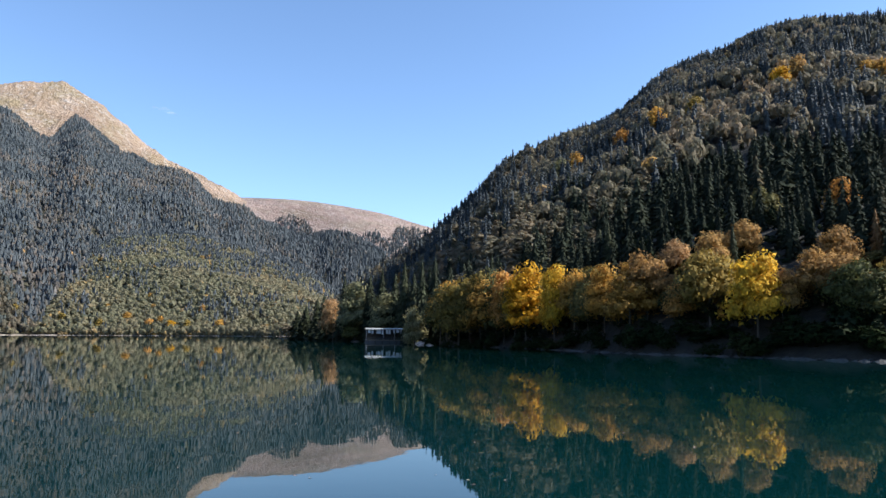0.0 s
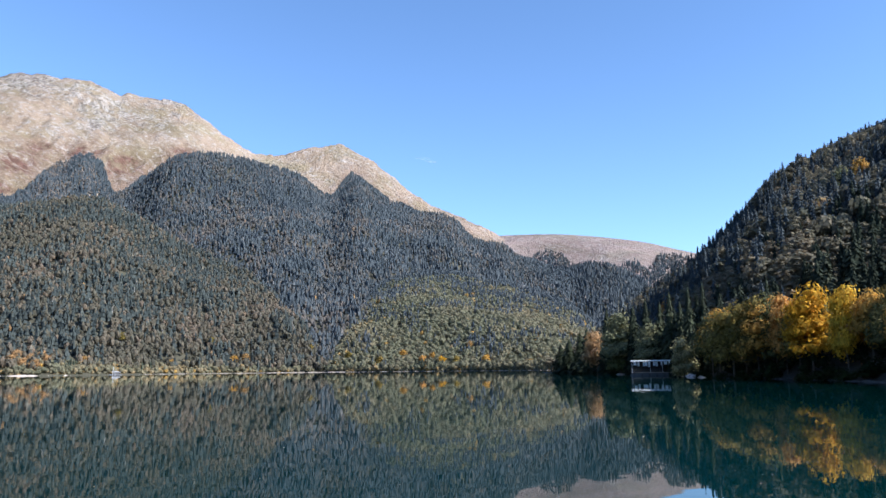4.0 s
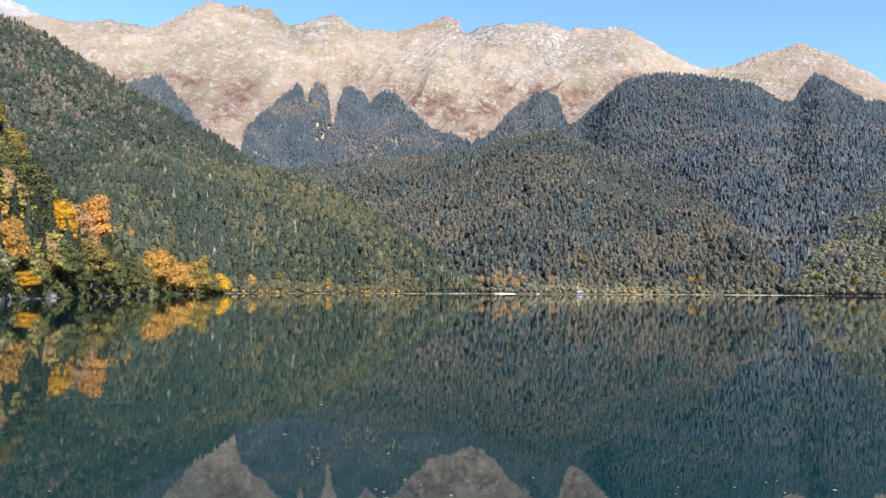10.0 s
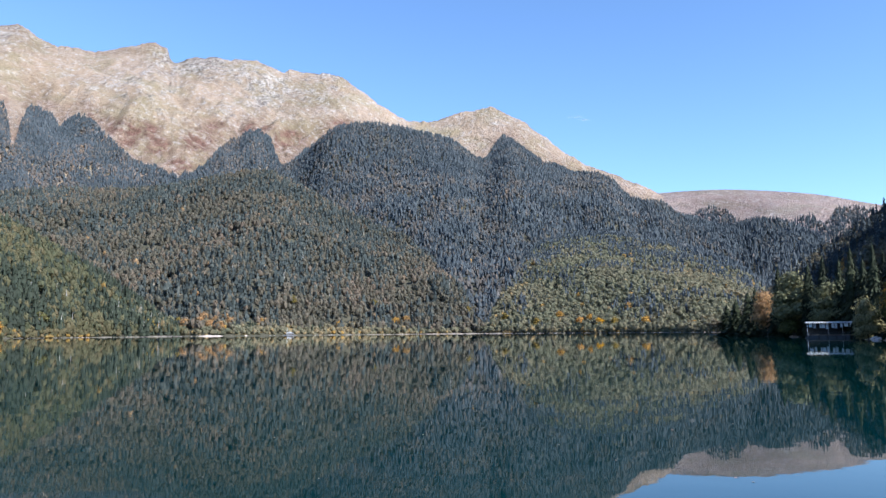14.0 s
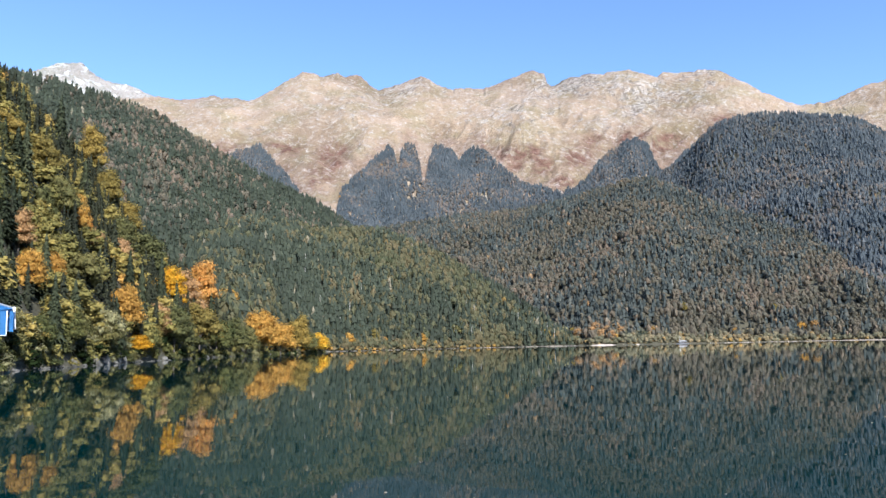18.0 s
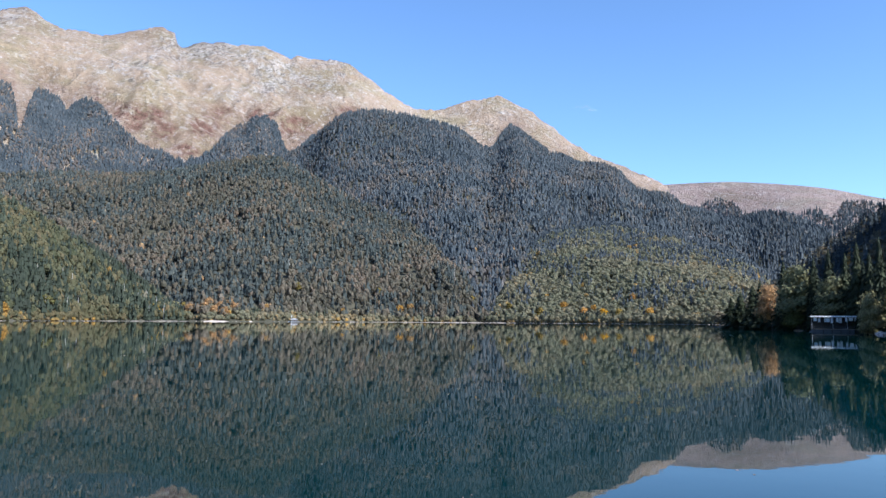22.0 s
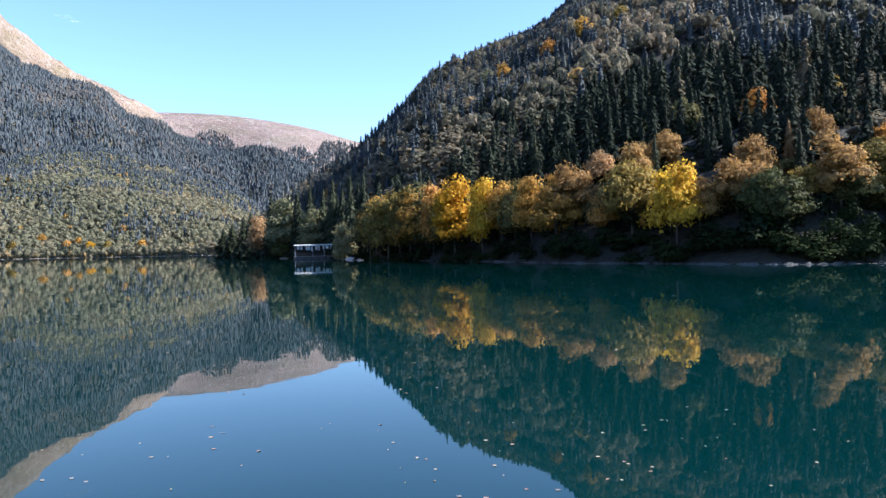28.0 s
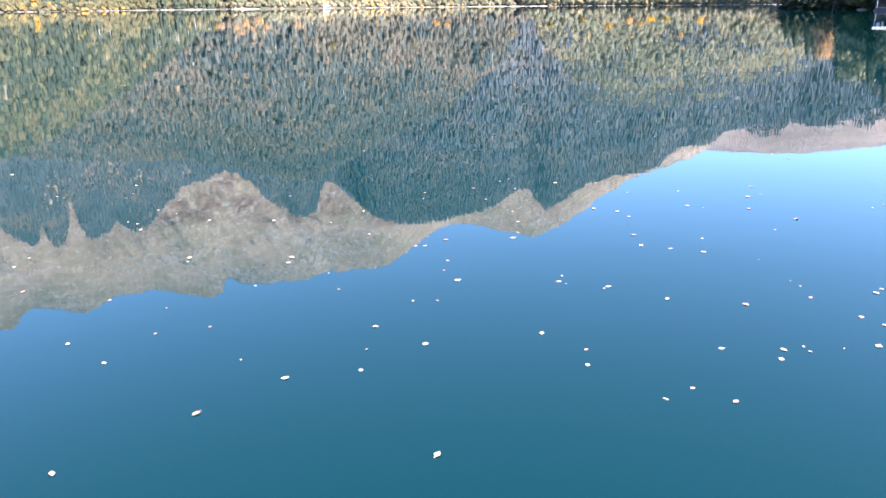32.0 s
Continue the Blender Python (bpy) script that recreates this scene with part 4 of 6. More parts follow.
def trunk_mesh(kind, variant):
    key = ("trunk", kind, variant)
    if key not in MESHES:
        r = np.random.default_rng(500 + variant)
        if kind == "fir":
            v, f = tube([(0, 0, -0.03), (0, 0, 0.04), (0, 0, 0.5), (0, 0, 0.98)], [0.030, 0.022, 0.013, 0.002], 8)
        else:
            top = (r.normal(0, 0.03), r.normal(0, 0.03), 0.62)
            pieces = [tube([(0, 0, -0.03), (0, 0, 0.03), (r.normal(0, 0.015), r.normal(0, 0.015), 0.3), top], [0.030, 0.022, 0.016, 0.006], 8)]
            for j in range(7):
                a, z = j * 2.4 + r.uniform(0, 0.5), 0.22 + 0.05 * j
                q = r.uniform(0.16, 0.26)
                pieces.append(tube([(0, 0, z), (q * 0.5 * math.cos(a), q * 0.5 * math.sin(a), z + 0.09), (q * math.cos(a), q * math.sin(a), z + 0.20)], [0.010, 0.007, 0.002], 5))
            v, f = together(pieces)
        MESHES[key] = mesh_from("trunk", v, f, [bark], True)
    return MESHES[key]


def tree(p, height, width, hue, kind="broad", where="on the lake shore"):
    """One tree with its trunk and crown, foot at p."""
    variant = random.randrange(3)
    name = {"broad": "broadleaf_tree", "fir": "fir_tree", "bush": "shrub"}[kind]
    thing = new(name)
    if kind == "bush":
        label = f"{WORDS[hue]} leafy shrub {where}"
    elif kind == "fir":
        label = f"tall {WORDS[hue]} fir tree {where}"
    else:
        label = f"{WORDS[hue]} autumn broadleaf tree {where}"
    tagged(thing, label, "shrub" if kind == "bush" else "tree", where.replace("on the ", "trees of the ").replace("on a ", "trees of a "))
    thing.location = p
    thing.rotation_euler = (0, 0, random.uniform(0, 6.28))
    thing.scale = (width, width, height)
    if kind != "bush":
        part("trunk", trunk_mesh(kind, variant), thing, "rough grey-brown bark")
    aspect = min((0.45, 0.7, 1.0), key=lambda q: abs(q - width / height)) if kind == "broad" else 0.6
    part("crown" if kind != "bush" else "foliage", crown_mesh(hue, kind, variant, aspect, where in ("on the far lake shore", "on the high rounded hill")), thing)
    return thing


def stand_on(hill, az, top, height, v_lo=0.02, v_hi=0.95):
    """The foot of a tree of that height on the slope, at that bearing, whose top stands at that angle over the eye."""
    v = np.linspace(v_lo, v_hi, 160)
    p = hill.at(np.full_like(v, az), v)
    e = eye_angle(p + np.array([0, 0, height]))
    return p[int(np.argmin(np.abs(e - top)))]


def shore_tree(hill, az, top, half, hue, v, where, kind="broad"):
    """A tree near the water whose height follows from the angle of its top."""
    p = hill.at(np.array([az]), np.array([v]))[0]
    d = math.hypot(p[0], p[1])
    h = max(3.0, EYE + d * math.tan(radians(top)) - p[2]) / 0.97
    tree(p - np.array([0, 0, 0.3]), h, d * math.tan(radians(max(half, 0.8))) * 2.6, hue, kind, where)


BANK = "on the shaded lake bank"
# sage near the pavilion is an olive with sunlight put into the hue
for k, (az, top, half, hue) in enumerate([
        (34.6, 2.7, 0.6, "peach"), (36.3, 4.0, 0.94, "sage"), (44.0, 4.5, 1.45, "gold_olive"), (45.6, 4.9, 0.7, "gold_olive"), (47.4, 5.0, 0.51, "orange"),
        (49.0, 5.5, 1.2, "yellow"), (51.1, 5.4, 0.81, "yellow"), (52.6, 5.0, 1.2, "gold"), (54.8, 5.4, 0.94, "gold"), (56.6, 4.7, 1.5, "gold"), (57.9, 6.3, 1.37, "rust"),
        (60.1, 3.9, 0.94, "orange"), (62.2, 6.3, 1.9, "gold_olive"), (65.3, 6.1, 1.54, "yellow"), (63.6, 2.5, 0.77, "orange"), (66.9, 4.9, 0.86, "rust"),
        (69.4, 6.2, 1.54, "rust"), (71.3, 5.4, 1.28, "green"), (72.6, 4.6, 1.28, "olive")]):
    shore_tree(east_bank, az, top, half, hue, 0.024 if hue == "yellow" else (0.04, 0.06, 0.045)[k % 3], BANK)
for k, (az, top, half, hue) in enumerate([(75.9, 7.3, 1.2, "rust"), (78.0, 6.8, 1.28, "gold_olive"), (80.2, 6.4, 1.71, "yellow"), (82.2, 6.5, 1.28, "olive"),
                                          (84.6, 6.2, 1.5, "gold"), (87.5, 6.4, 1.5, "olive"), (91, 6.0, 1.5, "rust"), (62.4, 7.5, 0.9, "rust"), (73.9, 5.3, 1.0, "gold_olive"),
                                          (42.6, 3.6, 0.9, "olive"), (38.4, 3.2, 0.7, "sage"), (50.0, 4.3, 1.0, "olive"), (53.6, 4.0, 1.1, "olive"), (58.8, 4.2, 1.2, "olive"), (67.9, 4.4, 1.2, "olive"),
                                          (48.2, 4.2, 0.9, "gold_olive"), (46.8, 3.9, 0.9, "olive"), (55.6, 4.4, 0.9, "gold_olive"), (61.2, 5.0, 0.9, "olive"), (64.4, 4.6, 0.9, "olive"), (70.4, 4.4, 1.0, "olive"), (76.9, 5.2, 1.1, "olive"), (79.2, 4.8, 1.0, "olive"), (81.3, 4.8, 1.2, "olive")]):
    shore_tree(east_bank, az, top, half, hue, (0.06, 0.085, 0.07)[k % 3], BANK)
for az, top, half, hue in ((46.5, 6.0, 0.62, "fir"), (72.8, 8.4, 0.7, "rust_fir"), (73.7, 8.4, 0.5, "fir"), (60.0, 7.4, 0.7, "fir"), (37.3, 4.4, 0.45, "fir"), (38.2, 4.9, 0.5, "fir"),
                           (39.2, 4.6, 0.42, "fir"), (39.9, 5.3, 0.45, "fir"), (41.2, 5.6, 0.5, "fir"), (42.2, 5.9, 0.5, "fir"), (40.6, 4.6, 0.4, "fir"), (35.4, 4.2, 0.4, "fir"),
                           (33.4, 2.6, 0.4, "fir"), (32.6, 2.1, 0.35, "fir"), (32.0, 1.6, 0.3, "fir"), (33.9, 2.9, 0.4, "fir")):
    if az < 50:
        shore_tree(east_bank, az, top, half * 0.85, hue, 0.12, BANK, "fir")
    else:
        tree(stand_on(east_bank, az, top, 9, 0.1) - np.array([0, 0, 0.4]), 9.5, 3.8, hue, "fir", BANK)
for k in range(34):
    az = 42 + 52 * (k + random.random()) / 34
    shore_tree(east_bank, az, random.uniform(3.4, 5.2) + (az > 56) * 0.6, random.uniform(0.9, 1.4), random.choice(("olive", "gold_olive", "rust", "gold", "rust")), random.uniform(0.05, 0.13), BANK)
# unseen trees further round, added to block the sun from the bank
for k in range(26):
    p = east_bank.at(np.array([91 + 28 * (k + random.random()) / 26]), np.array([random.uniform(0.03, 0.14)]))[0]
    tree(p - np.array([0, 0, 0.4]), random.uniform(13, 18), random.uniform(9, 13), random.choice(("olive", "gold_olive", "rust", "gold")), "broad", BANK)
# unseen nearer row, added to cast shade on the beach stones
for k in range(10):
    p = east_bank.at(np.array([85.2 + 0.8 * k]), np.array([0.03 + 0.03 * (k % 3)]))[0]
    tree(p - np.array([0, 0, 0.4]), 14 + 2 * (k % 3), 9, ("olive", "gold_olive", "rust")[k % 3], "broad", BANK)
# single bright trees up among the dark firs
for az, top, hue in ((56.8, 11.2, "orange"), (67.4, 13.1, "orange"), (71.0, 10.6, "orange"), (77.6, 12.2, "gold"), (79.5, 13.4, "orange"), (72.6, 13.5, "rust"),
                     (78.9, 7.8, "orange"), (74.6, 9.0, "rust"), (59.9, 7.1, "peach"), (62.9, 7.5, "rust"), (64.6, 8.2, "rust"), (70.4, 7.4, "rust"), (66.0, 10.4, "olive"), (61.0, 10.6, "olive"),
                     (75.4, 11.0, "gold_olive"), (81.5, 10.5, "gold"), (83.4, 12.0, "orange"), (76.2, 13.2, "olive"), (63.4, 12.2, "olive"), (53.4, 8.6, "gold_olive"), (58.4, 9.0, "olive")):
    p = stand_on(east_bank, az, top, 8.5)
    tree(p - np.array([0, 0, 0.4]), 9, 6, hue, "broad", BANK)
for az, top, h, hue in ((77.65, 9.3, 10, "rust_fir"), (73.5, 8.0, 9, "fir"), (63.9, 8.0, 10, "fir"), (55.2, 8.6, 14, "fir"), (49.2, 6.9, 14, "fir"), (52.4, 7.6, 14, "fir")):
    p = stand_on(east_bank, az, top, h)
    tree(p - np.array([0, 0, 0.4]), h, h * 0.34, hue, "fir", BANK)
for az, top, hue in ((49.9, 7.6, "orange"), (51.8, 7.4, "sage"), (67.5, 16.8, "yellow"), (72.9, 16.0, "gold"), (73.8, 16.1, "gold"), (56.4, 14.1, "orange"), (68.6, 19.2, "rust"), (49.0, 9.9, "orange"),
                     (43.2, 7.5, "orange"), (39.9, 4.6, "orange"), (47.0, 9.2, "gold"), (58.9, 15.6, "gold"), (61.6, 17.2, "gold_olive"), (53.0, 12.4, "gold"), (45.2, 7.4, "gold_olive"), (76.4, 17.4, "gold")):
    p = stand_on(east_hill, az, top, 17, 0.3)
    tree(p - np.array([0, 0, 0.4]), 17, 11, hue, "broad", "on the high rounded hill")
# the shrub beside the pavilion; undergrowth along the bank carries shade in its hue
tree((222 * math.sin(radians(40.65)), 222 * math.cos(radians(40.65)), -3.4), 14.8, 6.2, "sage", "broad", "beside the pavilion")
shore_tree(east_bank, 36.2, 0.9, 0.55, "green", 0.012, BANK)
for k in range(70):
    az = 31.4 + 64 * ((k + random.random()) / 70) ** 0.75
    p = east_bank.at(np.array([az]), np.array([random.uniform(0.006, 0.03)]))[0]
    tree(p - np.array([0, 0, 0.4]), random.uniform(2.5, 5.5), random.uniform(4, 7.5), "shade_green", "bush", BANK)

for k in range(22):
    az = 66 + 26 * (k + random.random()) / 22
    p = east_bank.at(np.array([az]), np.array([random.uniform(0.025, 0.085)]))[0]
    tree(p - np.array([0, 0, 0.4]), random.uniform(3, 5), random.uniform(4, 7), "shade_green", "bush", BANK)

WEST = "on the rocky western shore"
for az, top, half, hue in ((-39.2, 1.3, 0.73, "yellow"), (-30.9, 2.9, 1.07, "gold"), (-29.4, 2.1, 0.77, "gold"), (-28.2, 2.4, 0.51, "gold_olive"), (-41.5, 2.8, 1.2, "olive"),
                           (-45.7, 2.0, 0.9, "gold_olive"), (-43.8, 3.2, 1.07, "green"), (-47.9, 3.1, 1.3, "olive"), (-36.8, 3.3, 1.07, "olive"), (-38.7, 2.1, 0.94, "green"),
                           (-35.1, 3.6, 1.07, "gold_olive"), (-32.9, 2.4, 0.9, "olive"), (-33.9, 2.2, 0.8, "green"), (-31.9, 1.8, 0.7, "olive"), (-26.9, 1.2, 0.4, "yellow"), (-27.5, 1.3, 0.4, "olive")):
    shore_tree(west_spur, az, top, half, hue, 0.03, WEST)
def slope_tree(hill, az, top, low, half, hue, where, kind="broad"):
    """A tree whose foot stands where the slope shows at the low angle and whose tip stands at the top angle over the eye."""
    v = np.linspace(0.004, 0.98, 240)
    p = hill.at(np.full_like(v, az), v)
    p = p[int(np.argmin(np.abs(eye_angle(p) - max(low, 0.3))))]
    d = math.hypot(p[0], p[1])
    h = max(5.0, EYE + d * math.tan(radians(top)) - p[2])
    tree(p - np.array([0, 0, 0.4]), h + 0.4, d * math.tan(radians(half)) * 2.3, hue, kind, where)


for az, top, low, half, hue in (
        (-48.96, 9.95, 6.44, 0.85, "peach"), (-46.78, 9.76, 6.55, 0.74, "peach"), (-46.05, 7.15, 3.93, 0.89, "gold"), (-44.55, 6.91, 4.15, 0.58, "gold"), (-43.35, 10.98,
        7.87, 0.58, "gold"), (-42.73, 9.46, 7.51, 0.35, "orange"), (-42.14, 8.63, 6.75, 0.54, "peach"), (-40.64, 8.15, 6.01, 0.77, "peach"), (-40.12, 10.73, 8.02, 0.77,
        "gold_olive"), (-40.09, 4.91, 1.2, 1.04, "gold"), (-39.12, 1.48, -0.49, 0.54, "yellow"), (-37.14, 6.19, 2.48, 0.85, "yellow"), (-36.08, 5.89, 2.48, 0.77, "peach"),
        (-34.92, 6.65, 2.08, 0.89, "orange"), (-35.31, 3.78, 0.66, 0.85, "peach"), (-37.7, 3.6, 0.68, 0.54, "peach"), (-32.95, 4.62, 1.67, 0.62, "gold"), (-30.89, 3.06,
        -0.07, 1.04, "gold"), (-29.43, 1.86, -0.21, 0.7, "peach"), (-42.91, 7.3, 3.99, 1.16, "olive"), (-45.52, 2.61, -0.28, 1.08, "green"), (-41.53, 3.43, -0.34, 1.24,
        "sage"), (-33.68, 2.28, -0.36, 1.24, "green"), (-36.77, 3.28, -0.12, 0.93, "green"), (-35.77, 1.19, -0.41, 1.08, "olive"), (-44.31, 12.07, 8.6, 1.01, "olive"),
        (-41.42, 12.7, 9.55, 0.93, "gold_olive"), (-45.68, 11.37, 8.51, 0.93, "olive"), (-47.69, 16.05, 12.9, 0.85, "gold_olive"), (-48.66, 15.36, 12.05, 0.85, "olive"),
        (-45.52, 14.63, 11.21, 0.85, "gold_olive"), (-48.82, 12.75, 9.43, 0.93, "green"), (-42.5, 15.73, 13.4, 0.7, "gold_olive"), (-40.52, 9.59, 6.42, 0.93, "olive"),
        (-38.58, 8.49, 4.87, 0.93, "olive"), (-43.48, 3.21, -0.24, 1.01, "olive"), (-38.32, 2.07, -0.3, 0.77, "gold_olive"), (-32.07, 1.66, -0.3, 0.93, "olive"), (-28.0,
        2.69, 0.19, 0.54, "gold_olive"), (-26.94, 1.01, -0.11, 0.39, "yellow")):
    slope_tree(west_spur, az, top, low, half, hue, WEST)
for az, top, low, half in (
        (-47.93, 9.29, 3.14, 0.85), (-39.05, 6.14, 0.49, 0.74), (-45.14, 8.15, 3.19, 0.77), (-48.48, 7.57, 1.66, 0.93), (-36.72, 5.1, 1.67, 0.54), (-34.33, 4.2, 1.26, 0.46),
        (-41.79, 7.35, 4.02, 0.54), (-43.23, 5.15, -0.24, 0.85), (-44.48, 5.49, -0.22, 0.77), (-47.25, 11.8, 7.66, 0.77), (-46.61, 15.25, 10.74, 0.77), (-44.61, 17.39,
        13.22, 0.7), (-48.76, 19.36, 15.38, 0.77), (-46.94, 17.82, 13.74, 0.62), (-49.49, 17.79, 13.08, 0.85), (-42.93, 13.35, 9.46, 0.7), (-39.85, 7.23, 3.26, 0.62),
        (-37.75, 6.9, 2.47, 0.58), (-47.05, 3.15, -0.37, 0.7), (-40.64, 4.03, 0.11, 0.7)):
    slope_tree(west_spur, az, top, low, half, "fir", WEST, "fir")
for k in range(26):
    low = 0.8 + 13.5 * ((k * 0.618) % 1.0)
    slope_tree(west_spur, -51.5 + 5.0 * random.random(), low + random.uniform(3.0, 4.6), low, random.uniform(0.7, 1.0), "fir", WEST, "fir")
for k in range(130):
    az = -50 + 24 * ((k + random.random()) / 130) ** 1.5
    p = west_spur.at(np.array([az]), np.array([random.uniform(0.001, 0.05)]))[0]
    tree(p - np.array([0, 0, 0.2]), random.uniform(2.5, 5), random.uniform(4, 7), random.choice(("green", "olive", "shade_green", "green", "sage")), "bush", WEST)

FAR = "on the far lake shore"
for hill, trees in ((green_spur, ((-26.5, 1.1, "yellow"), (-22.6, 1.4, "gold_olive"), (-18.9, 1.1, "gold"), (-16.4, 1.6, "olive"), (-9.6, 1.1, "gold_olive"), (-24.4, 1.2, "gold"))),
                    (middle_hill, ((-6.7, 3.3, "peach"), (-7.3, 1.1, "peach"), (0.3, 2.8, "gold_olive"), (6.3, 2.5, "gold_olive"), (-1.9, 1.2, "rust"), (7.9, 1.2, "gold"), (13.4, 1.9, "gold_olive"), (-5.6, 1.1, "peach"),
                                   (-4.9, 1.0, "peach"), (-6.3, 1.2, "peach"), (-6.0, 1.6, "peach"), (-5.2, 1.35, "peach"), (-4.5, 1.5, "peach"), (-4.2, 1.25, "peach"), (-8.3, 1.3, "sage"), (-7.7, 1.2, "gold_olive"), (8.7, 1.3, "rust"), (3.6, 0.9, "gold"))),
                    (lit_spur, ((21.7, 1.1, "orange"), (23.1, 1.0, "yellow"), (25.2, 2.1, "rust"), (20.2, 1.5, "gold"), (16.2, 1.4, "gold_olive"), (26.4, 1.1, "gold"), (18.5, 1.0, "gold_olive"), (22.4, 1.3, "gold"), (24.2, 1.0, "gold_olive")))):
    for az, top, hue in trees:
        p = stand_on(hill, az, top, 15, 0.004, 0.6)
        tree(p - np.array([0, 0, 0.4]), 16, random.uniform(10, 14), hue, "broad", FAR)

# ---- the woods behind them, joined ----
MID_FIRS = [fir_spikes(260, core_r=0.24, blunt=0.52, fine=0.95) for _ in range(8)]
WEST_CROWNS = [crown_cards(560, 0.031, 15, 0.6, tri=True) for _ in range(6)]
MID_CROWNS = [crown_cards(480, 0.036, 9, tri=True) for _ in range(6)]
SLOPE_FIRS = [fir_spikes(56, core_r=0.24, blunt=0.42, fine=1.8) for _ in range(8)]
SIDE_FIRS = [fir_spikes(120, core_r=0.24, blunt=0.5, fine=1.3) for _ in range(8)]
SLOPE_CROWNS = [tufted(58, 0.10, 0.52) for _ in range(8)]
HILL_CROWNS = [crown_cards(190, 0.052, 7, tri=True) for _ in range(6)]
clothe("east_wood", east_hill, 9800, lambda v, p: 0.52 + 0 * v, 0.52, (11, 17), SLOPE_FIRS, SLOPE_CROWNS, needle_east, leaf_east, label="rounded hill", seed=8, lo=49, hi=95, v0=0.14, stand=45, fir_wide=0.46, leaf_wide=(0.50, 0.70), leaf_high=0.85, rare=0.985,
       keep=lambda az, v, p: (eye_angle(p) > smooth_line(east_bank.angle, az) - 2.2) | (rng.uniform(0, 1, len(p)) < 0.2))
# bank woods run on unseen to 119 degrees, to hold back the sun
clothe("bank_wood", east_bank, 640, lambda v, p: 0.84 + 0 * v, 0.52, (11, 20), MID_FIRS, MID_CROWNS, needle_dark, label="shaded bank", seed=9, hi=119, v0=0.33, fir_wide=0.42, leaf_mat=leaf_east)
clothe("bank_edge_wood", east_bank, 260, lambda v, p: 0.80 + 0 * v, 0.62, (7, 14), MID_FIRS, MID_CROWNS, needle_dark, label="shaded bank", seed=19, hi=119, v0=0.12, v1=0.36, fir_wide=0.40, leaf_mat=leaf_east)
clothe("east_slope_wood", east_hill, 1900, lambda v, p: 0.48 + 0 * v, 0.56, (13, 22), SIDE_FIRS, HILL_CROWNS, needle_east, leaf_east, label="rounded hill", seed=13, lo=31, hi=49.5, v0=0.02, stand=60, fir_wide=0.36)
clothe("east_foot_wood", east_hill, 300, lambda v, p: 0.6 + 0 * v, 0.5, (9, 16), SIDE_FIRS, HILL_CROWNS, needle_dark, leaf_east, label="rounded hill", seed=23, lo=44, hi=58, v0=0.0, v1=0.2, stand=60, fir_wide=0.40)
clothe("crest_wood", east_hill, 420, lambda v, p: 0.9 + 0 * v, 0.5, (15, 21), SIDE_FIRS, HILL_CROWNS, needle_east, leaf_east, label="rounded hill's crest", seed=27, lo=40, hi=92, v0=0.95, v1=1.0, stand=60, fir_wide=0.30)
BUSHES = [crown_cards(84, 0.086, 3, 1.3, tri=True) for _ in range(4)]
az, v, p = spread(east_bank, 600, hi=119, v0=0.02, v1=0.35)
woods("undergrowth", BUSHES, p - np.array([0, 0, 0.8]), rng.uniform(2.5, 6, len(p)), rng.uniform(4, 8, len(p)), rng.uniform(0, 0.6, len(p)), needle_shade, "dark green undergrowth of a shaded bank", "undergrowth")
az, v, p = spread(west_spur, 900, lo=-54, v0=0.01)
more = spread(west_spur, 220, lo=-52, v0=0.002, v1=0.05)
p = np.concatenate([p, more[2]])
woods("undergrowth", BUSHES, p - np.array([0, 0, 0.6]), rng.uniform(2, 5, len(p)), rng.uniform(3, 7, len(p)), rng.uniform(0.1, 0.45, len(p)), leaf_west, "green and ochre undergrowth of a steep spur", "undergrowth")
clothe("west_wood", west_spur, 1200, lambda v, p: 0.47 + 0 * v, 0.45, (10, 18), MID_FIRS, WEST_CROWNS, needle_west, leaf_west, label="western spur", seed=10, lo=-55, v0=0.02, fir_wide=0.34)


# ---- stones ----
def stone_material(name, dark, light):
    m, nt, bsdf = material(name)
    g = grain(nt, place(nt), 1.3, 7.0, 0.65)
    oi = nt.nodes.new("ShaderNodeObjectInfo").outputs["Random"]
    c = ramp(nt, g, [(0.3, dark), (0.7, light)])
    c = mixed(nt, 1.0, c, ramp(nt, oi, [(0, (0.75, 0.76, 0.78)), (1, (1.15, 1.12, 1.05))]), "MULTIPLY")
    nt.links.new(c, bsdf.inputs["Base Color"])
    bsdf.inputs["Roughness"].default_value = 0.85
    bump(nt, bsdf, g, 0.7, 0.15)
    return m


# darker copy of the shore rock, the bank's shade in its colour
dark_stone_mat = stone_material("shade_dark_stone", (0.022, 0.023, 0.024), (0.075, 0.075, 0.078))
tan_mat = stone_material("tan_gravel", (0.16, 0.135, 0.11), (0.34, 0.29, 0.24))
rock_mat = stone_material("shore_rock", (0.055, 0.054, 0.050), (0.18, 0.17, 0.155))
pale_mat = stone_material("pale_gravel", (0.38, 0.32, 0.28), (0.60, 0.52, 0.46))


def rock_shape(r, sub=2):
    bm = bmesh.new()
    bmesh.ops.create_icosphere(bm, subdivisions=sub, radius=0.5)
    ax = np.array([r.normal(0, 1, 3) for _ in range(9)])
    ax /= np.linalg.norm(ax, axis=1)[:, None]
    cut = r.uniform(0.28, 0.46, 9)
    for vtx in bm.verts:
        c = np.array(vtx.co)
        for a, q in zip(ax, cut):
            over = c @ a - q
            if over > 0:
                c = c - a * over * 0.9
        vtx.co = c * (1 + r.normal(0, 0.03))
    v = np.array([w.co[:] for w in bm.verts])
    f = np.array([[w.index for w in q.verts] for q in bm.faces])
    bm.free()
    return v, f


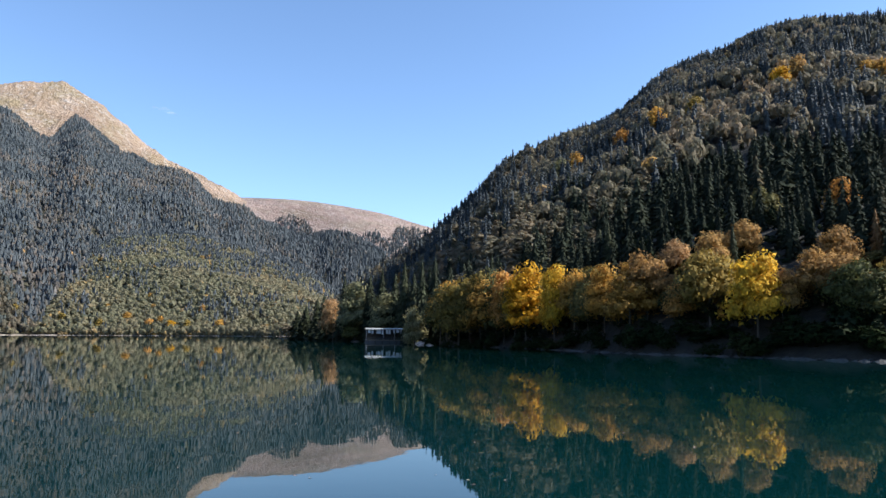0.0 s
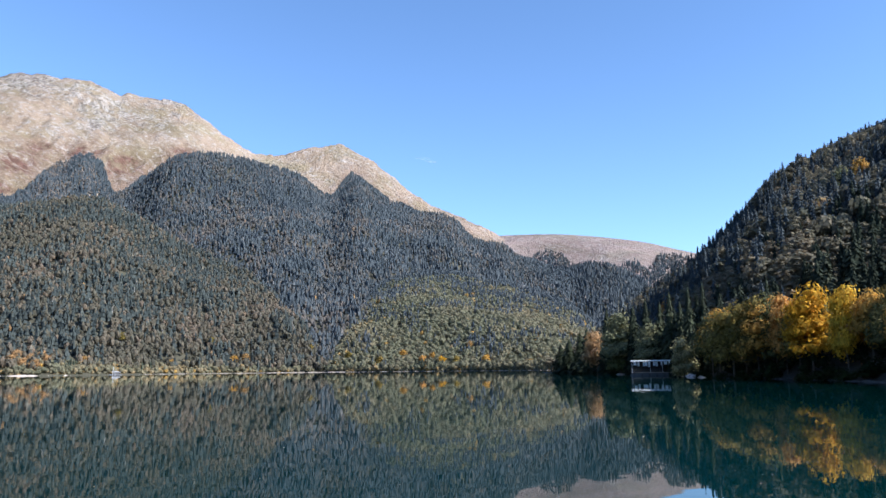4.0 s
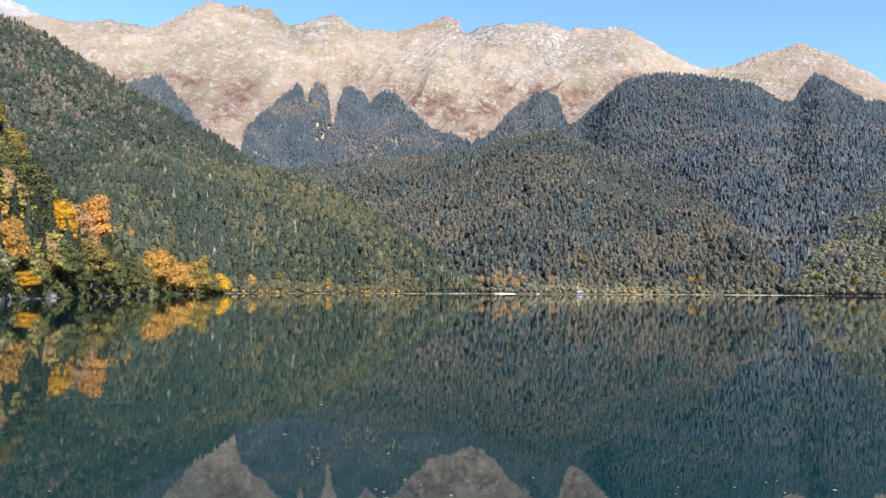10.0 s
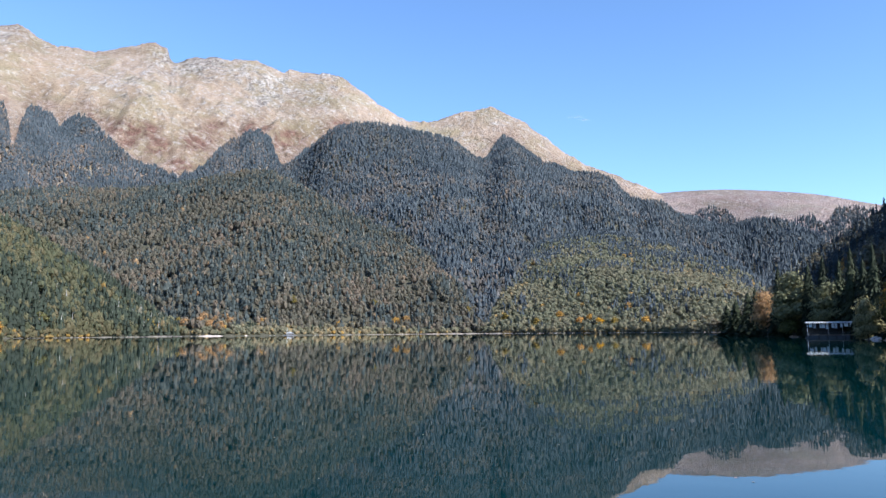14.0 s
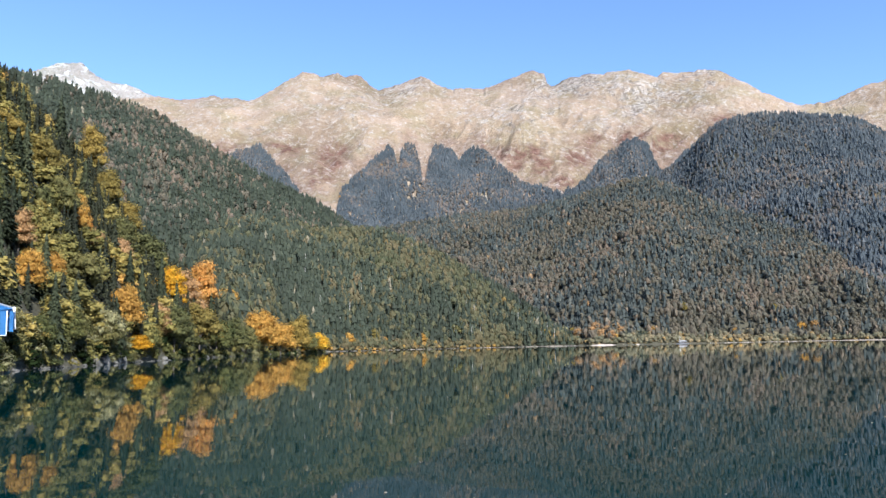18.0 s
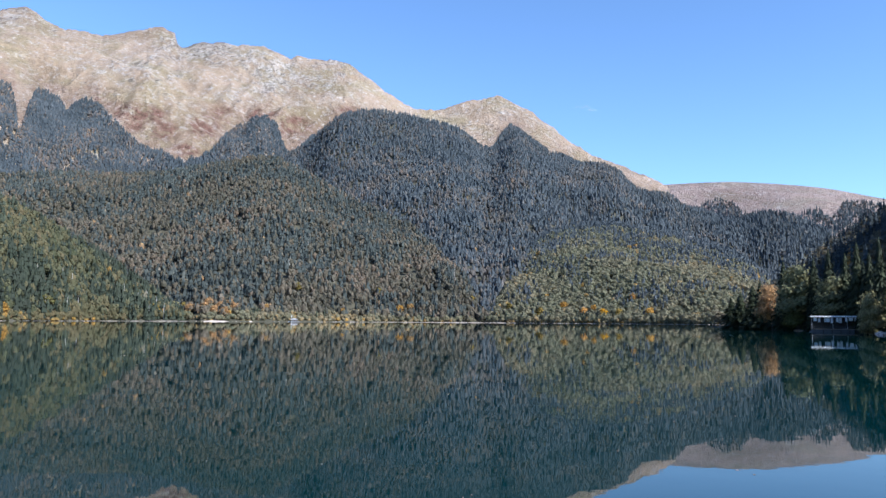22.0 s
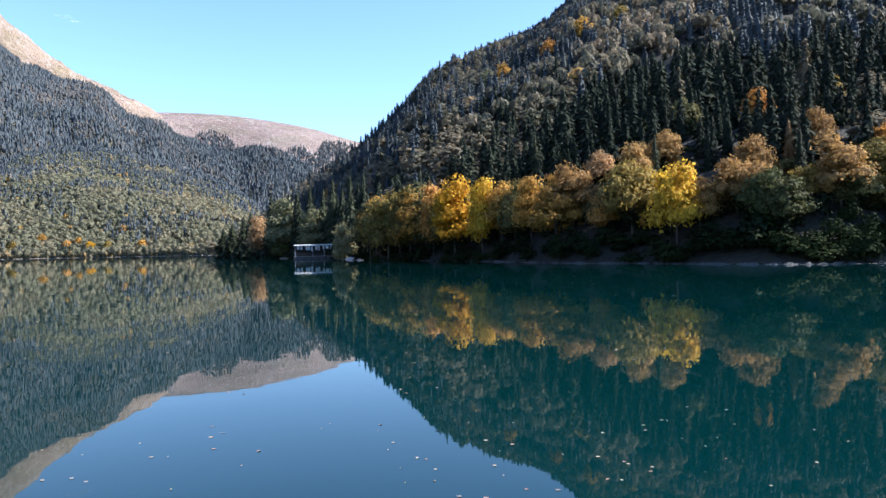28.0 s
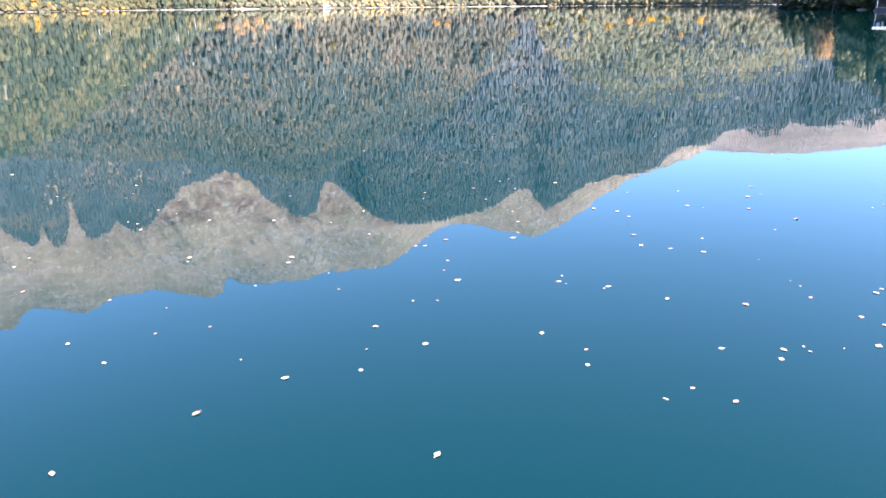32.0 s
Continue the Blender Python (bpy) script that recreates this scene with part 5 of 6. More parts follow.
ROCKS = [rock_shape(np.random.default_rng(40 + k)) for k in range(6)]
ROCK_MESH = [mesh_from("rock", v, f, [rock_mat]) for v, f in ROCKS]


DARK_MESH = [mesh_from("rock", v, f, [dark_stone_mat]) for v, f in ROCKS]


def boulder(x, y, z, sx, sy, sz, label="weathered grey boulder at the water's edge", meshes=ROCK_MESH):
    ob = tagged(new("boulder", random.choice(meshes)), label, "rock", "boulders along the shore")
    ob.location, ob.scale, ob.rotation_euler = (x, y, z), (sx, sy, sz), (0, 0, random.uniform(0, 6.28))
    return ob


for k in range(40):
    az = random.choice((-48.6, -47.2, -45.6, -44.6, -42.6, -41.2, -40.6, -40.0, -37.4, -35.0, -33)) + random.gauss(0, 0.35)
    p = west_spur.at(np.array([az]), np.array([random.uniform(0.0, 0.02)]))[0]
    s = random.uniform(0.6, 1.7) * (2.0 if -42 < az < -39 else 1)
    boulder(p[0], p[1], 0.15, s * random.uniform(0.9, 1.7), s, s * random.uniform(0.5, 0.95))
for k in range(50):
    az = 44 + 46 * (k + random.random()) / 50
    p = east_bank.at(np.array([az]), np.array([0.006]))[0]
    s = random.uniform(0.4, 1.1)
    boulder(p[0], p[1], 0.0, s * 1.6, s, s * 0.45, "shade-darkened boulder under a shaded bank", DARK_MESH)


for az, wide, high in ((-43.2, 3.0, 3.2), (-41.9, 3.4, 4.6), (-41.2, 4.2, 6.6), (-40.5, 3.2, 7.4), (-40.0, 2.6, 4.4), (-45.6, 3.2, 3.0), (-47.8, 3.6, 2.4), (-37.4, 3.4, 2.2), (-34.6, 3.6, 2.2)):
    p = west_spur.at(np.array([az]), np.array([0.008]))[0]
    boulder(p[0], p[1], 0.4, wide, wide * 0.8, high, "pale upright rock face at the water's edge")


def shore_stones(name, hill, lo, hi, count, size, mat, label, v=(0.0, 0.012)):
    az, w = rng.uniform(lo, hi, count), rng.uniform(*v, count)
    p = hill.at(az, w)
    p[:, 2] = rng.uniform(-0.1, 0.25, count)
    small = [rock_shape(np.random.default_rng(80 + k), 1) for k in range(5)]
    vv, ff, tt = joined(small, p, rng.uniform(*size, count) * 0.7, rng.uniform(*size, count) * 1.8, rng.uniform(0, 1, count))
    return tagged(new(name, mesh_from(name, vv, ff, [mat])), label, "stones", kind="stuff")


shore_stones("shore_stones", middle_hill, -9, 15.5, 500, (0.5, 1.5), pale_mat, "pale stones along the far waterline")
shore_stones("shore_stones", lit_spur, 13, 33, 450, (0.5, 1.5), pale_mat, "pale stones along the far waterline")
shore_stones("shore_stones", green_spur, -33, -7, 380, (0.5, 1.4), rock_mat, "pale stones along the wooded spur's waterline")
shore_stones("shore_stones", west_spur, -50, -27, 260, (0.3, 1.0), rock_mat, "grey stones along the rocky western waterline")
shore_stones("shore_stones", east_bank, 32, 95, 350, (0.2, 0.55), dark_stone_mat, "grey stones along the shaded waterline")


def gravel_bank(hill, az, half_deg, depth, height, mat, label, out=1.5):
    """A low pale heap of gravel that runs along the waterline."""
    r = np.random.default_rng(int(abs(az) * 10))
    n, m = 40, 8
    u, w = np.meshgrid(np.linspace(-1, 1, n), np.linspace(-0.2, 1, m))
    a = az + u * half_deg
    d0 = smooth_line(hill.foot, a)
    d = d0 + w * depth - out
    z = -0.3 + height * np.clip(1 - u ** 2, 0, 1) ** 0.6 * np.clip(w * 1.6, 0, 1) * (0.75 + 0.5 * value_noise(u * 9 + 5, w * 4, 3))
    ob = sheet("gravel_bank", np.stack([d * np.sin(np.radians(a)), d * np.cos(np.radians(a)), z], -1), mat)
    return tagged(ob, label, "beach", kind="structure")


def waterline(hill, lo, hi, depth, height, mat, label, out=1.0):
    """A narrow uneven beach all along a shore."""
    n = int((hi - lo) * 30)
    a, w = np.meshgrid(np.linspace(lo, hi, n), np.linspace(0, 1, 5))
    d = smooth_line(hill.foot, a) - out + depth * w
    x, y = d * np.sin(np.radians(a)), d * np.cos(np.radians(a))
    z = -0.25 + height * w * (0.35 + 1.1 * value_noise(a * 2.3 + 7, w * 2, 6)) + 0.25 * height * value_noise(a * 11, w * 5, 8)
    return tagged(sheet("beach", np.stack([x, y, z], -1), mat), label, "beach", kind="structure")


waterline(middle_hill, -7.5, 15.5, 9, 1.25, tan_mat, "thin pale gravel strip along the far shore")
waterline(lit_spur, 12.4, 33, 9, 1.2, tan_mat, "thin pale gravel strip along the sunlit shore")
waterline(green_spur, -32, -7.5, 6, 0.9, tan_mat, "thin pale gravel strip under the wooded spur")
waterline(east_bank, 50, 92, 1.5, 0.36, dark_stone_mat, "low grey gravel strip along the shaded bank", 1.6)
gravel_bank(middle_hill, -5.5, 0.95, 14, 1.7, pale_mat, "bright gravel beach on the far shore", 7)
gravel_bank(middle_hill, -3.0, 0.5, 8, 1.6, pale_mat, "small pale gravel strip on the far shore")
gravel_bank(lit_spur, 12.6, 0.5, 8, 2.0, pale_mat, "small pale gravel strip on the far shore")
gravel_bank(green_spur, -14.0, 0.9, 10, 1.2, pale_mat, "pale gravel strip under the wooded spur")
gravel_bank(green_spur, -19.6, 0.6, 8, 0.9, pale_mat, "pale gravel strip under the wooded spur")
gravel_bank(east_bank, 41.2, 1.0, 20, 0.95, pale_mat, "white gravel spit beside the pavilion", 17)
gravel_bank(east_bank, 36.2, 0.35, 3, 0.8, pale_mat, "white gravel spit beside the pavilion")


# ---- plain materials ----
def plain(name, colour, rough=0.6, metal=0.0, vary=0.25, scale=2.0):
    m, nt, bsdf = material(name)
    g = grain(nt, place(nt), scale, 6.0)
    lo, hi = tuple(c * (1 - vary) for c in colour), tuple(min(1, c * (1 + vary)) for c in colour)
    nt.links.new(ramp(nt, g, [(0.3, lo), (0.7, hi)]), bsdf.inputs["Base Color"])
    bsdf.inputs["Roughness"].default_value, bsdf.inputs["Metallic"].default_value = rough, metal
    bump(nt, bsdf, g, 0.15, 0.02)
    return m


pale_paint = plain("weathered_pale_paint", (0.42, 0.42, 0.43), 0.6, vary=0.15)
white_paint = plain("white_paint", (0.78, 0.78, 0.78), 0.5, vary=0.08)
grey_concrete = plain("grey_concrete", (0.17, 0.17, 0.18), 0.85)
dark_wood = plain("dark_wood", (0.045, 0.034, 0.028), 0.7)
dark_concrete = plain("dark_concrete", (0.085, 0.085, 0.09), 0.85)
deck_wood = plain("deck_wood", (0.25, 0.20, 0.15), 0.75)
steel = plain("galvanised_steel", (0.5, 0.5, 0.5), 0.45, 0.8, 0.1)
canvas_blue = plain("blue_canvas", (0.04, 0.20, 0.47), 0.7, vary=0.12, scale=6.0)
canvas_white = plain("white_canvas", (0.85, 0.86, 0.88), 0.7, vary=0.05)


def block(x0, x1, y0, y1, z0, z1, bevel=0.0):
    """A bevelled block as a mesh's verts and faces, in a bmesh."""
    bm = bmesh.new()
    bmesh.ops.create_cube(bm, size=1)
    for v in bm.verts:
        v.co = ((x0 + x1) / 2 + v.co.x * (x1 - x0), (y0 + y1) / 2 + v.co.y * (y1 - y0), (z0 + z1) / 2 + v.co.z * (z1 - z0))
    if bevel:
        bmesh.ops.bevel(bm, geom=bm.edges[:], offset=bevel, segments=2, affect="EDGES", profile=0.5)
    return bm


def solid(name, bm, mat, parent, label=""):
    me = bpy.data.meshes.new(name)
    bm.to_mesh(me)
    bm.free()
    me.materials.append(mat)
    return part(name, me, parent, label)


def placed(name, az, d, z, label, category, turn=0.0):
    """An Empty at that bearing and distance, its -y side towards the eye."""
    thing = tagged(new(name), label, category)
    thing.location = (d * math.sin(radians(az)), d * math.cos(radians(az)), z)
    thing.rotation_euler = (0, 0, radians(-az + turn))
    return thing


# ---- the pavilion on the water ----
def pavilion():
    d = 285.0
    th = placed("lake_pavilion", 38.42, d, 0, "white-roofed open wooden pavilion standing over the water", "pavilion", 6)
    w = 7.2
    # the platform's shade is put into its dark concrete colour
    solid("platform", block(-w + 0.4, w - 1.6, -2.2, 4.2, -1.2, 0.85, 0.05), dark_concrete, th, "shade-darkened concrete platform wall")
    solid("deck", block(-w + 0.2, w + 0.3, -2.4, 4.6, 0.854, 1.02, 0.03), deck_wood, th, "weathered plank deck")
    solid("lower_dock", block(-w - 0.6, -w + 2.6, -3.8, -2.44, -0.3, 0.40, 0.05), dark_concrete, th, "low boat dock")
    roof = solid("roof", block(-w - 0.2, w + 1.0, -2.9, 5.0, 5.02, 5.2, 0.03), dark_wood, th, "flat dark roof")
    solid("fascia", block(-w - 0.25, w + 1.05, -2.96, -2.904, 5.0, 5.35, 0.01), white_paint, roof, "white roof edge")
    solid("gutter", block(-w - 0.25, w + 1.05, -3.02, -2.964, 4.88, 4.98, 0.01), white_paint, roof)
    for k in range(8):
        x = -w + 0.25 + k * (2 * w + 0.3) / 7
        solid("post", block(x - 0.045, x + 0.045, -2.26, -2.17, 1.024, 5.02, 0.012), white_paint if k in (0, 3, 5) else dark_wood, th)
        solid("post", block(x - 0.09, x + 0.09, 4.0, 4.18, 1.024, 5.02, 0.02), dark_wood, th)
    solid("back_wall", block(-w + 0.3, w + 0.2, 4.2, 4.32, 1.024, 5.02, 0.01), dark_wood, th, "dark plank back wall")
    for x, zz, hw in ((-5.9, 3.7, 0.5), (-4.7, 3.3, 0.35), (-2.4, 3.5, 0.8), (-1.0, 3.0, 0.3), (0.7, 3.4, 0.35), (1.6, 3.2, 0.4), (3.3, 3.6, 0.3), (4.7, 3.9, 0.6), (6.0, 3.6, 0.3)):
        solid("curtain", block(x - hw, x + hw, -2.05, -1.98, zz - hw * 0.3, 4.8, 0.02), white_paint, th, "white hanging curtain")
    for z in (1.5, 1.98):
        solid("rail", block(-w + 0.2, w + 0.2, -2.36, -2.30, z - 0.04, z + 0.04, 0.01), dark_concrete, th, "grey handrail")
    for k in range(22):
        x = -w + 0.35 + k * (2 * w) / 22
        solid("baluster", block(x - 0.02, x + 0.02, -2.35, -2.31, 1.024, 1.96), grey_concrete, th)
    for k in range(5):
        x = -w + 1 + k * 2.6
        solid("pile", block(x - 0.15, x + 0.15, -2.3, -2.24, -1.5, 0.85, 0.03), dark_wood, th)


pavilion()
q = stand_on(lit_spur, 29.2, 6.2, 10)
boulder(q[0], q[1], q[2] + 6, 26, 14, 20, "pale bare rock outcrop on a wooded hillside")


# ---- the boat house on the far shore ----
def boat_house():
    th = placed("boat_house", 0.1, 1040, 0, "small pale boat house on a jetty at the far shore", "boat house")
    th.scale = (0.62, 0.62, 0.72)
    solid("jetty", block(-13, 11, -5, 6, -0.6, 1.0, 0.1), grey_concrete, th, "grey jetty")
    body = solid("body", block(-7, 6, -1, 5, 1.004, 4.4, 0.08), dark_wood, th, "dark plank walls")
    solid("door", block(-4, -1, -1.12, -1.004, 1.2, 3.6, 0.03), grey_concrete, body)
    solid("window", block(1, 4, -1.1, -1.004, 2.2, 3.6, 0.03), grey_concrete, body)
    bm = bmesh.new()
    prof = [(-8.5, 4.2), (-8.5, 4.9), (-1, 6.6), (8, 4.9), (8, 4.2)]
    a, b = [bm.verts.new((x, -2.2, z)) for x, z in prof], [bm.verts.new((x, 6, z)) for x, z in prof]
    bm.faces.new(a)
    bm.faces.new(b[::-1])
    for k in range(5):
        bm.faces.new((a[k], a[(k + 1) % 5], b[(k + 1) % 5], b[k]))
    bmesh.ops.recalc_face_normals(bm, faces=bm.faces[:])
    solid("roof", bm, pale_paint, th, "pale grey pitched roof")
    solid("mast", block(-6.2, -5.7, -2, -1.5, 1.004, 13.5, 0.05), white_paint, th, "white flag mast")


boat_house()


# ---- the road rail on the eastern bank ----
def guard_rail():
    v = np.linspace(0.01, 0.4, 200)
    pts = []
    for az in np.linspace(73.5, 88, 16):
        q = east_bank.at(np.full_like(v, az), v)
        e = eye_angle(q + np.array([0, 0, 0.7]))
        pts.append(q[int(np.argmin(np.abs(e - (2.75 - 0.033 * (az - 74)))))])
    pts = np.array(pts)
    th = tagged(new("guard_rail"), "thin pale steel guard rail along a bank road", "guard rail")
    th.location = pts[0]
    up = pts - pts[0]
    vv, ff = tube(up + np.array([0, 0, 0.72]), [0.06] * len(up), 6)
    part("beam", mesh_from("beam", vv, ff, [white_paint], True), th, "pale rail beam")
    for q in up:
        vv, ff = tube([q + np.array([0, 0, -0.4]), q + np.array([0, 0, 0.7])], [0.07, 0.07], 6)
        part("post", mesh_from("post", vv, ff, [dark_concrete], True), th)


guard_rail()


# ---- the parasol on the deck ----
def parasol():
    th = tagged(new("parasol"), "square blue canvas parasol with white piped valance and white letter", "parasol")
    d = 7.6
    # the corner that shows, and the canopy's other corners further round
    cx, cy = d * math.sin(radians(-46.84)), d * math.cos(radians(-46.84))
    inw = Vector((math.sin(radians(-53)), math.cos(radians(-53)), 0))
    edge = Vector((-inw.y, inw.x, 0))
    size = 2.6
    zc = EYE + d * math.tan(radians(3.0))
    corner = [Vector((cx, cy, 0)), Vector((cx, cy, 0)) + edge * size, Vector((cx, cy, 0)) + edge * size + inw * size, Vector((cx, cy, 0)) + inw * size]
    mid = (corner[0] + corner[2]) / 2
    th.location = (mid.x, mid.y, 1.4)
    off = Vector((mid.x, mid.y, 1.4))
    apex = Vector((mid.x, mid.y, zc + 0.62))

    def sheet_part(name, rows, mat, parent, label="", thick=0.006):
        bm = bmesh.new()
        g = [[bm.verts.new(p - off) for p in row] for row in rows]
        for a, b in zip(g, g[1:]):
            for k in range(len(a) - 1):
                bm.faces.new((a[k], a[k + 1], b[k + 1], b[k]))
        bmesh.ops.solidify(bm, geom=bm.faces[:], thickness=thick)
        return solid(name, bm, mat, parent, label)

    for s in range(4):
        a, b = corner[s].copy(), corner[(s + 1) % 4].copy()
        a.z = b.z = zc
        rows = []
        for i in range(9):
            t = i / 8
            row = []
            for j in range(13):
                u = j / 12
                e = a.lerp(b, u)
                e.z -= 0.07 * math.sin(math.pi * u)
                q = e.lerp(apex, t)
                q.z -= 0.05 * math.sin(math.pi * t) * (0.4 + math.sin(math.pi * u)) + 0.008 * math.sin(11 * u + 5 * t)
                row.append(q)
            rows.append(row)
        sheet_part("canopy_panel", rows, canvas_blue, th, "sagging blue canvas panel")
        rows = []
        outn = (a + b) / 2 - mid
        outn.z = 0
        outn.normalize()
        for i in range(6):
            t = i / 5
            row = []
            for j in range(25):
                u = 0.02 + 0.96 * j / 24
                e = a.lerp(b, u)
                e.z -= 0.07 * math.sin(math.pi * u) * (1 - 0.8 * t) + (0.218 if s == 0 else 0.16) * t + 0.012
                e += outn * (0.012 * math.sin(9 * u * 2 + s) * t + 0.012)
                row.append(e)
            rows.append(row)
        val = sheet_part("valance", rows, canvas_blue, th, "blue hanging valance")
        piping = [row[0] for row in rows] + rows[-1][1:-1] + [row[-1] for row in rows[::-1]]
        vv, ff = tube([p - off for p in piping], [0.0045] * len(piping), 6)
        part("piping", mesh_from("piping", vv, ff, [canvas_white], True), val, "white piped edge")
        hip = [a.lerp(apex, i / 8) - off + Vector((0, 0, 0.004 - 0.02 * math.sin(math.pi * i / 8))) for i in range(9)]
        vv, ff = tube(hip, [0.010] * 9, 6)
        part("rib", mesh_from("rib", vv, ff, [steel], True), th)
        # the loose flap that hangs at the corner
        rows = [[a + outn * 0.005 + (b - a).normalized() * w - Vector((0, 0, 0.02 + 0.18 * t)) for w in (0.0, 0.015, 0.03)] for t in (0, 0.25, 0.5, 0.75, 1.0)]
        sheet_part("corner_flap", rows, canvas_blue, th, "blue corner flap")
        vv, ff = tube([a - off + Vector((0, 0, 0.01)), a - off + outn * 0.03 - Vector((0, 0, 0.03))], [0.012, 0.008], 8)
        part("corner_cap", mesh_from("corner_cap", vv, ff, [canvas_white], True), th, "white corner cap")
    vv, ff = tube([(0, 0, 0), (0, 0, 1.0), tuple(apex - off)], [0.03, 0.03, 0.025], 12)
    part("pole", mesh_from("pole", vv, ff, [steel], True), th, "steel pole")
    solid("base_plate", block(-0.35, 0.35, -0.35, 0.35, 0.0, 0.09, 0.02), grey_concrete, th, "concrete base block")
    # the letter on the valance
    cu = bpy.data.curves.new("letter", "FONT")
    cu.body, cu.size, cu.shear, cu.extrude, cu.align_x = "A", 0.20, 0.25, 0.003, "CENTER"
    cu.offset = 0.001
    tmp = bpy.data.objects.new("letter", cu)
    scene.collection.objects.link(tmp)
    bpy.context.view_layer.update()
    me = bpy.data.meshes.new_from_object(tmp.evaluated_get(bpy.context.evaluated_depsgraph_get()))
    bpy.data.objects.remove(tmp)
    me.materials.clear()
    me.materials.append(canvas_white)
    letter = part("letter", me, th, "white slanted capital letter A")
    out = -inw
    right = -edge
    pos = corner[0] + edge * 0.295 + out * 0.03
    pos.z = zc - 0.175
    m = Matrix((right, Vector((0, 0, 1)), out)).transposed().to_4x4()
    letter.matrix_local = Matrix.Translation(pos - off) @ m


parasol()


# ---- the deck under the eye ----
def deck():
    th = tagged(new("deck"), "weathered grey plank deck on piles over the water", "deck")
    th.location = (0, -3.2, 1.4)
    solid("beam", block(-6.2, 6.2, 0.9, 1.1, -0.32, -0.054, 0.01), dark_wood, th)
    solid("beam", block(-6.2, 6.2, -3.1, -2.9, -0.32, -0.054, 0.01), dark_wood, th)
    for k in range(62):
        x = -6.2 + 0.2 * k
        solid("plank", block(x, x + 0.188, -4.0, 1.6, -0.05, 0.0, 0.006), deck_wood, th)
    for x in (-5.8, -2, 2, 5.8):
        for y in (1.0, -3.0):
            vv, ff = tube([(x, y, -4), (x, y, -0.33)], [0.14, 0.13], 10)
            part("pile", mesh_from("pile", vv, ff, [dark_wood], True), th)
    side = tagged(new("deck"), "weathered grey plank deck under a parasol", "deck")
    side.location = (-7.5, 0, 1.4)
    for k in range(31):
        y = -0.6 + 0.2 * k
        solid("plank", block(-4.0, 0.9 if y < 3.2 else 0.75, y, y + 0.188, -0.05, 0.0, 0.006), deck_wood, side)
    for x in (-3.7, 0.0):
        solid("beam", block(x - 0.1, x + 0.1, -0.6, 5.5, -0.32, -0.054, 0.01), dark_wood, side)
        for y in (-0.3, 3.0):
            vv, ff = tube([(x, y, -4), (x, y, -0.33)], [0.14, 0.13], 10)
            part("pile", mesh_from("pile", vv, ff, [dark_wood], True), side)


deck()


# ---- leaves afloat ----
def leaf_material(name, a, b):
    m, nt, bsdf = material(name)
    oi = nt.nodes.new("ShaderNodeObjectInfo").outputs["Random"]
    g = grain(nt, place(nt), 9.0, 4.0)
    c = mixed(nt, 1.0, ramp(nt, oi, [(0, a), (1, b)]), ramp(nt, g, [(0.3, (0.7, 0.66, 0.6)), (0.7, (1.15, 1.1, 1.05))]), "MULTIPLY")
    nt.links.new(c, bsdf.inputs["Base Color"])
    bsdf.inputs["Roughness"].default_value = 0.35
    return m


LEAF_MATS = [leaf_material("pale_dry_leaf", (0.38, 0.28, 0.19), (0.52, 0.43, 0.32)), leaf_material("red_dry_leaf", (0.32, 0.17, 0.12), (0.42, 0.26, 0.19)),
             leaf_material("grey_dry_leaf", (0.22, 0.18, 0.16), (0.36, 0.31, 0.27))]


def leaf_blade(variant):
    """A curled oval leaf one metre long, edges up off the water; a stalk is a part of its own."""
    r = np.random.default_rng(900 + variant)
    n, m = 9, 7
    curl, bend, wide = r.uniform(0.03, 0.14), r.uniform(-0.04, 0.12), r.uniform(0.26, 0.42)
    t, s = np.meshgrid(np.linspace(0, 1, n), np.linspace(-1, 1, m))
    w = wide * np.sin(np.pi * np.clip(t, 0.02, 0.985) ** 0.8) * (1 + 0.09 * np.sin(t * 21 + variant))
    p = np.stack([t - 0.5, s * w, 0.03 + curl * np.abs(s) ** 1.6 * np.sin(np.pi * t) * (1 + 0.4 * s * (variant % 3 - 1)) + bend * (t - 0.5) ** 2 * 2 + 0.02 * np.sin(s * 5 + t * 9)], -1)
    i = np.arange(n * m).reshape(m, n)
    f = np.stack([i[:-1, :-1], i[:-1, 1:], i[1:, 1:], i[1:, :-1]], -1).reshape(-1, 4)
    return p.reshape(-1, 3), f


LEAF_MESH = [[mesh_from("blade", *leaf_blade(v), [mat], True) for v in range(6)] for mat in LEAF_MATS]
STALK = [mesh_from("stalk", *tube([(-0.48, 0, 0.06), (-0.62, 0.03, 0.10), (-0.80, 0.09, 0.17)], [0.022, 0.018, 0.012], 5), [mat], True) for mat in LEAF_MATS]
LEAF_WORDS = ("pale curled dry leaf", "reddish curled dry leaf", "greyish dry leaf")


def floating_leaf(x, y, size):
    k = random.choices((0, 1, 2), (5, 4, 3))[0]
    th = tagged(new("floating_leaf"), LEAF_WORDS[k] + " afloat on the lake", "leaf", "leaves afloat on the lake")
    th.location, th.scale, th.rotation_euler = (x, y, 0.001), (size, size, size * min(3.0, max(0.85, math.hypot(x, y) / 16))), (0, 0, random.uniform(0, 6.28))
    part("blade", random.choice(LEAF_MESH[k]), th)
    if random.random() < 0.6:
        part("stalk", STALK[k], th)


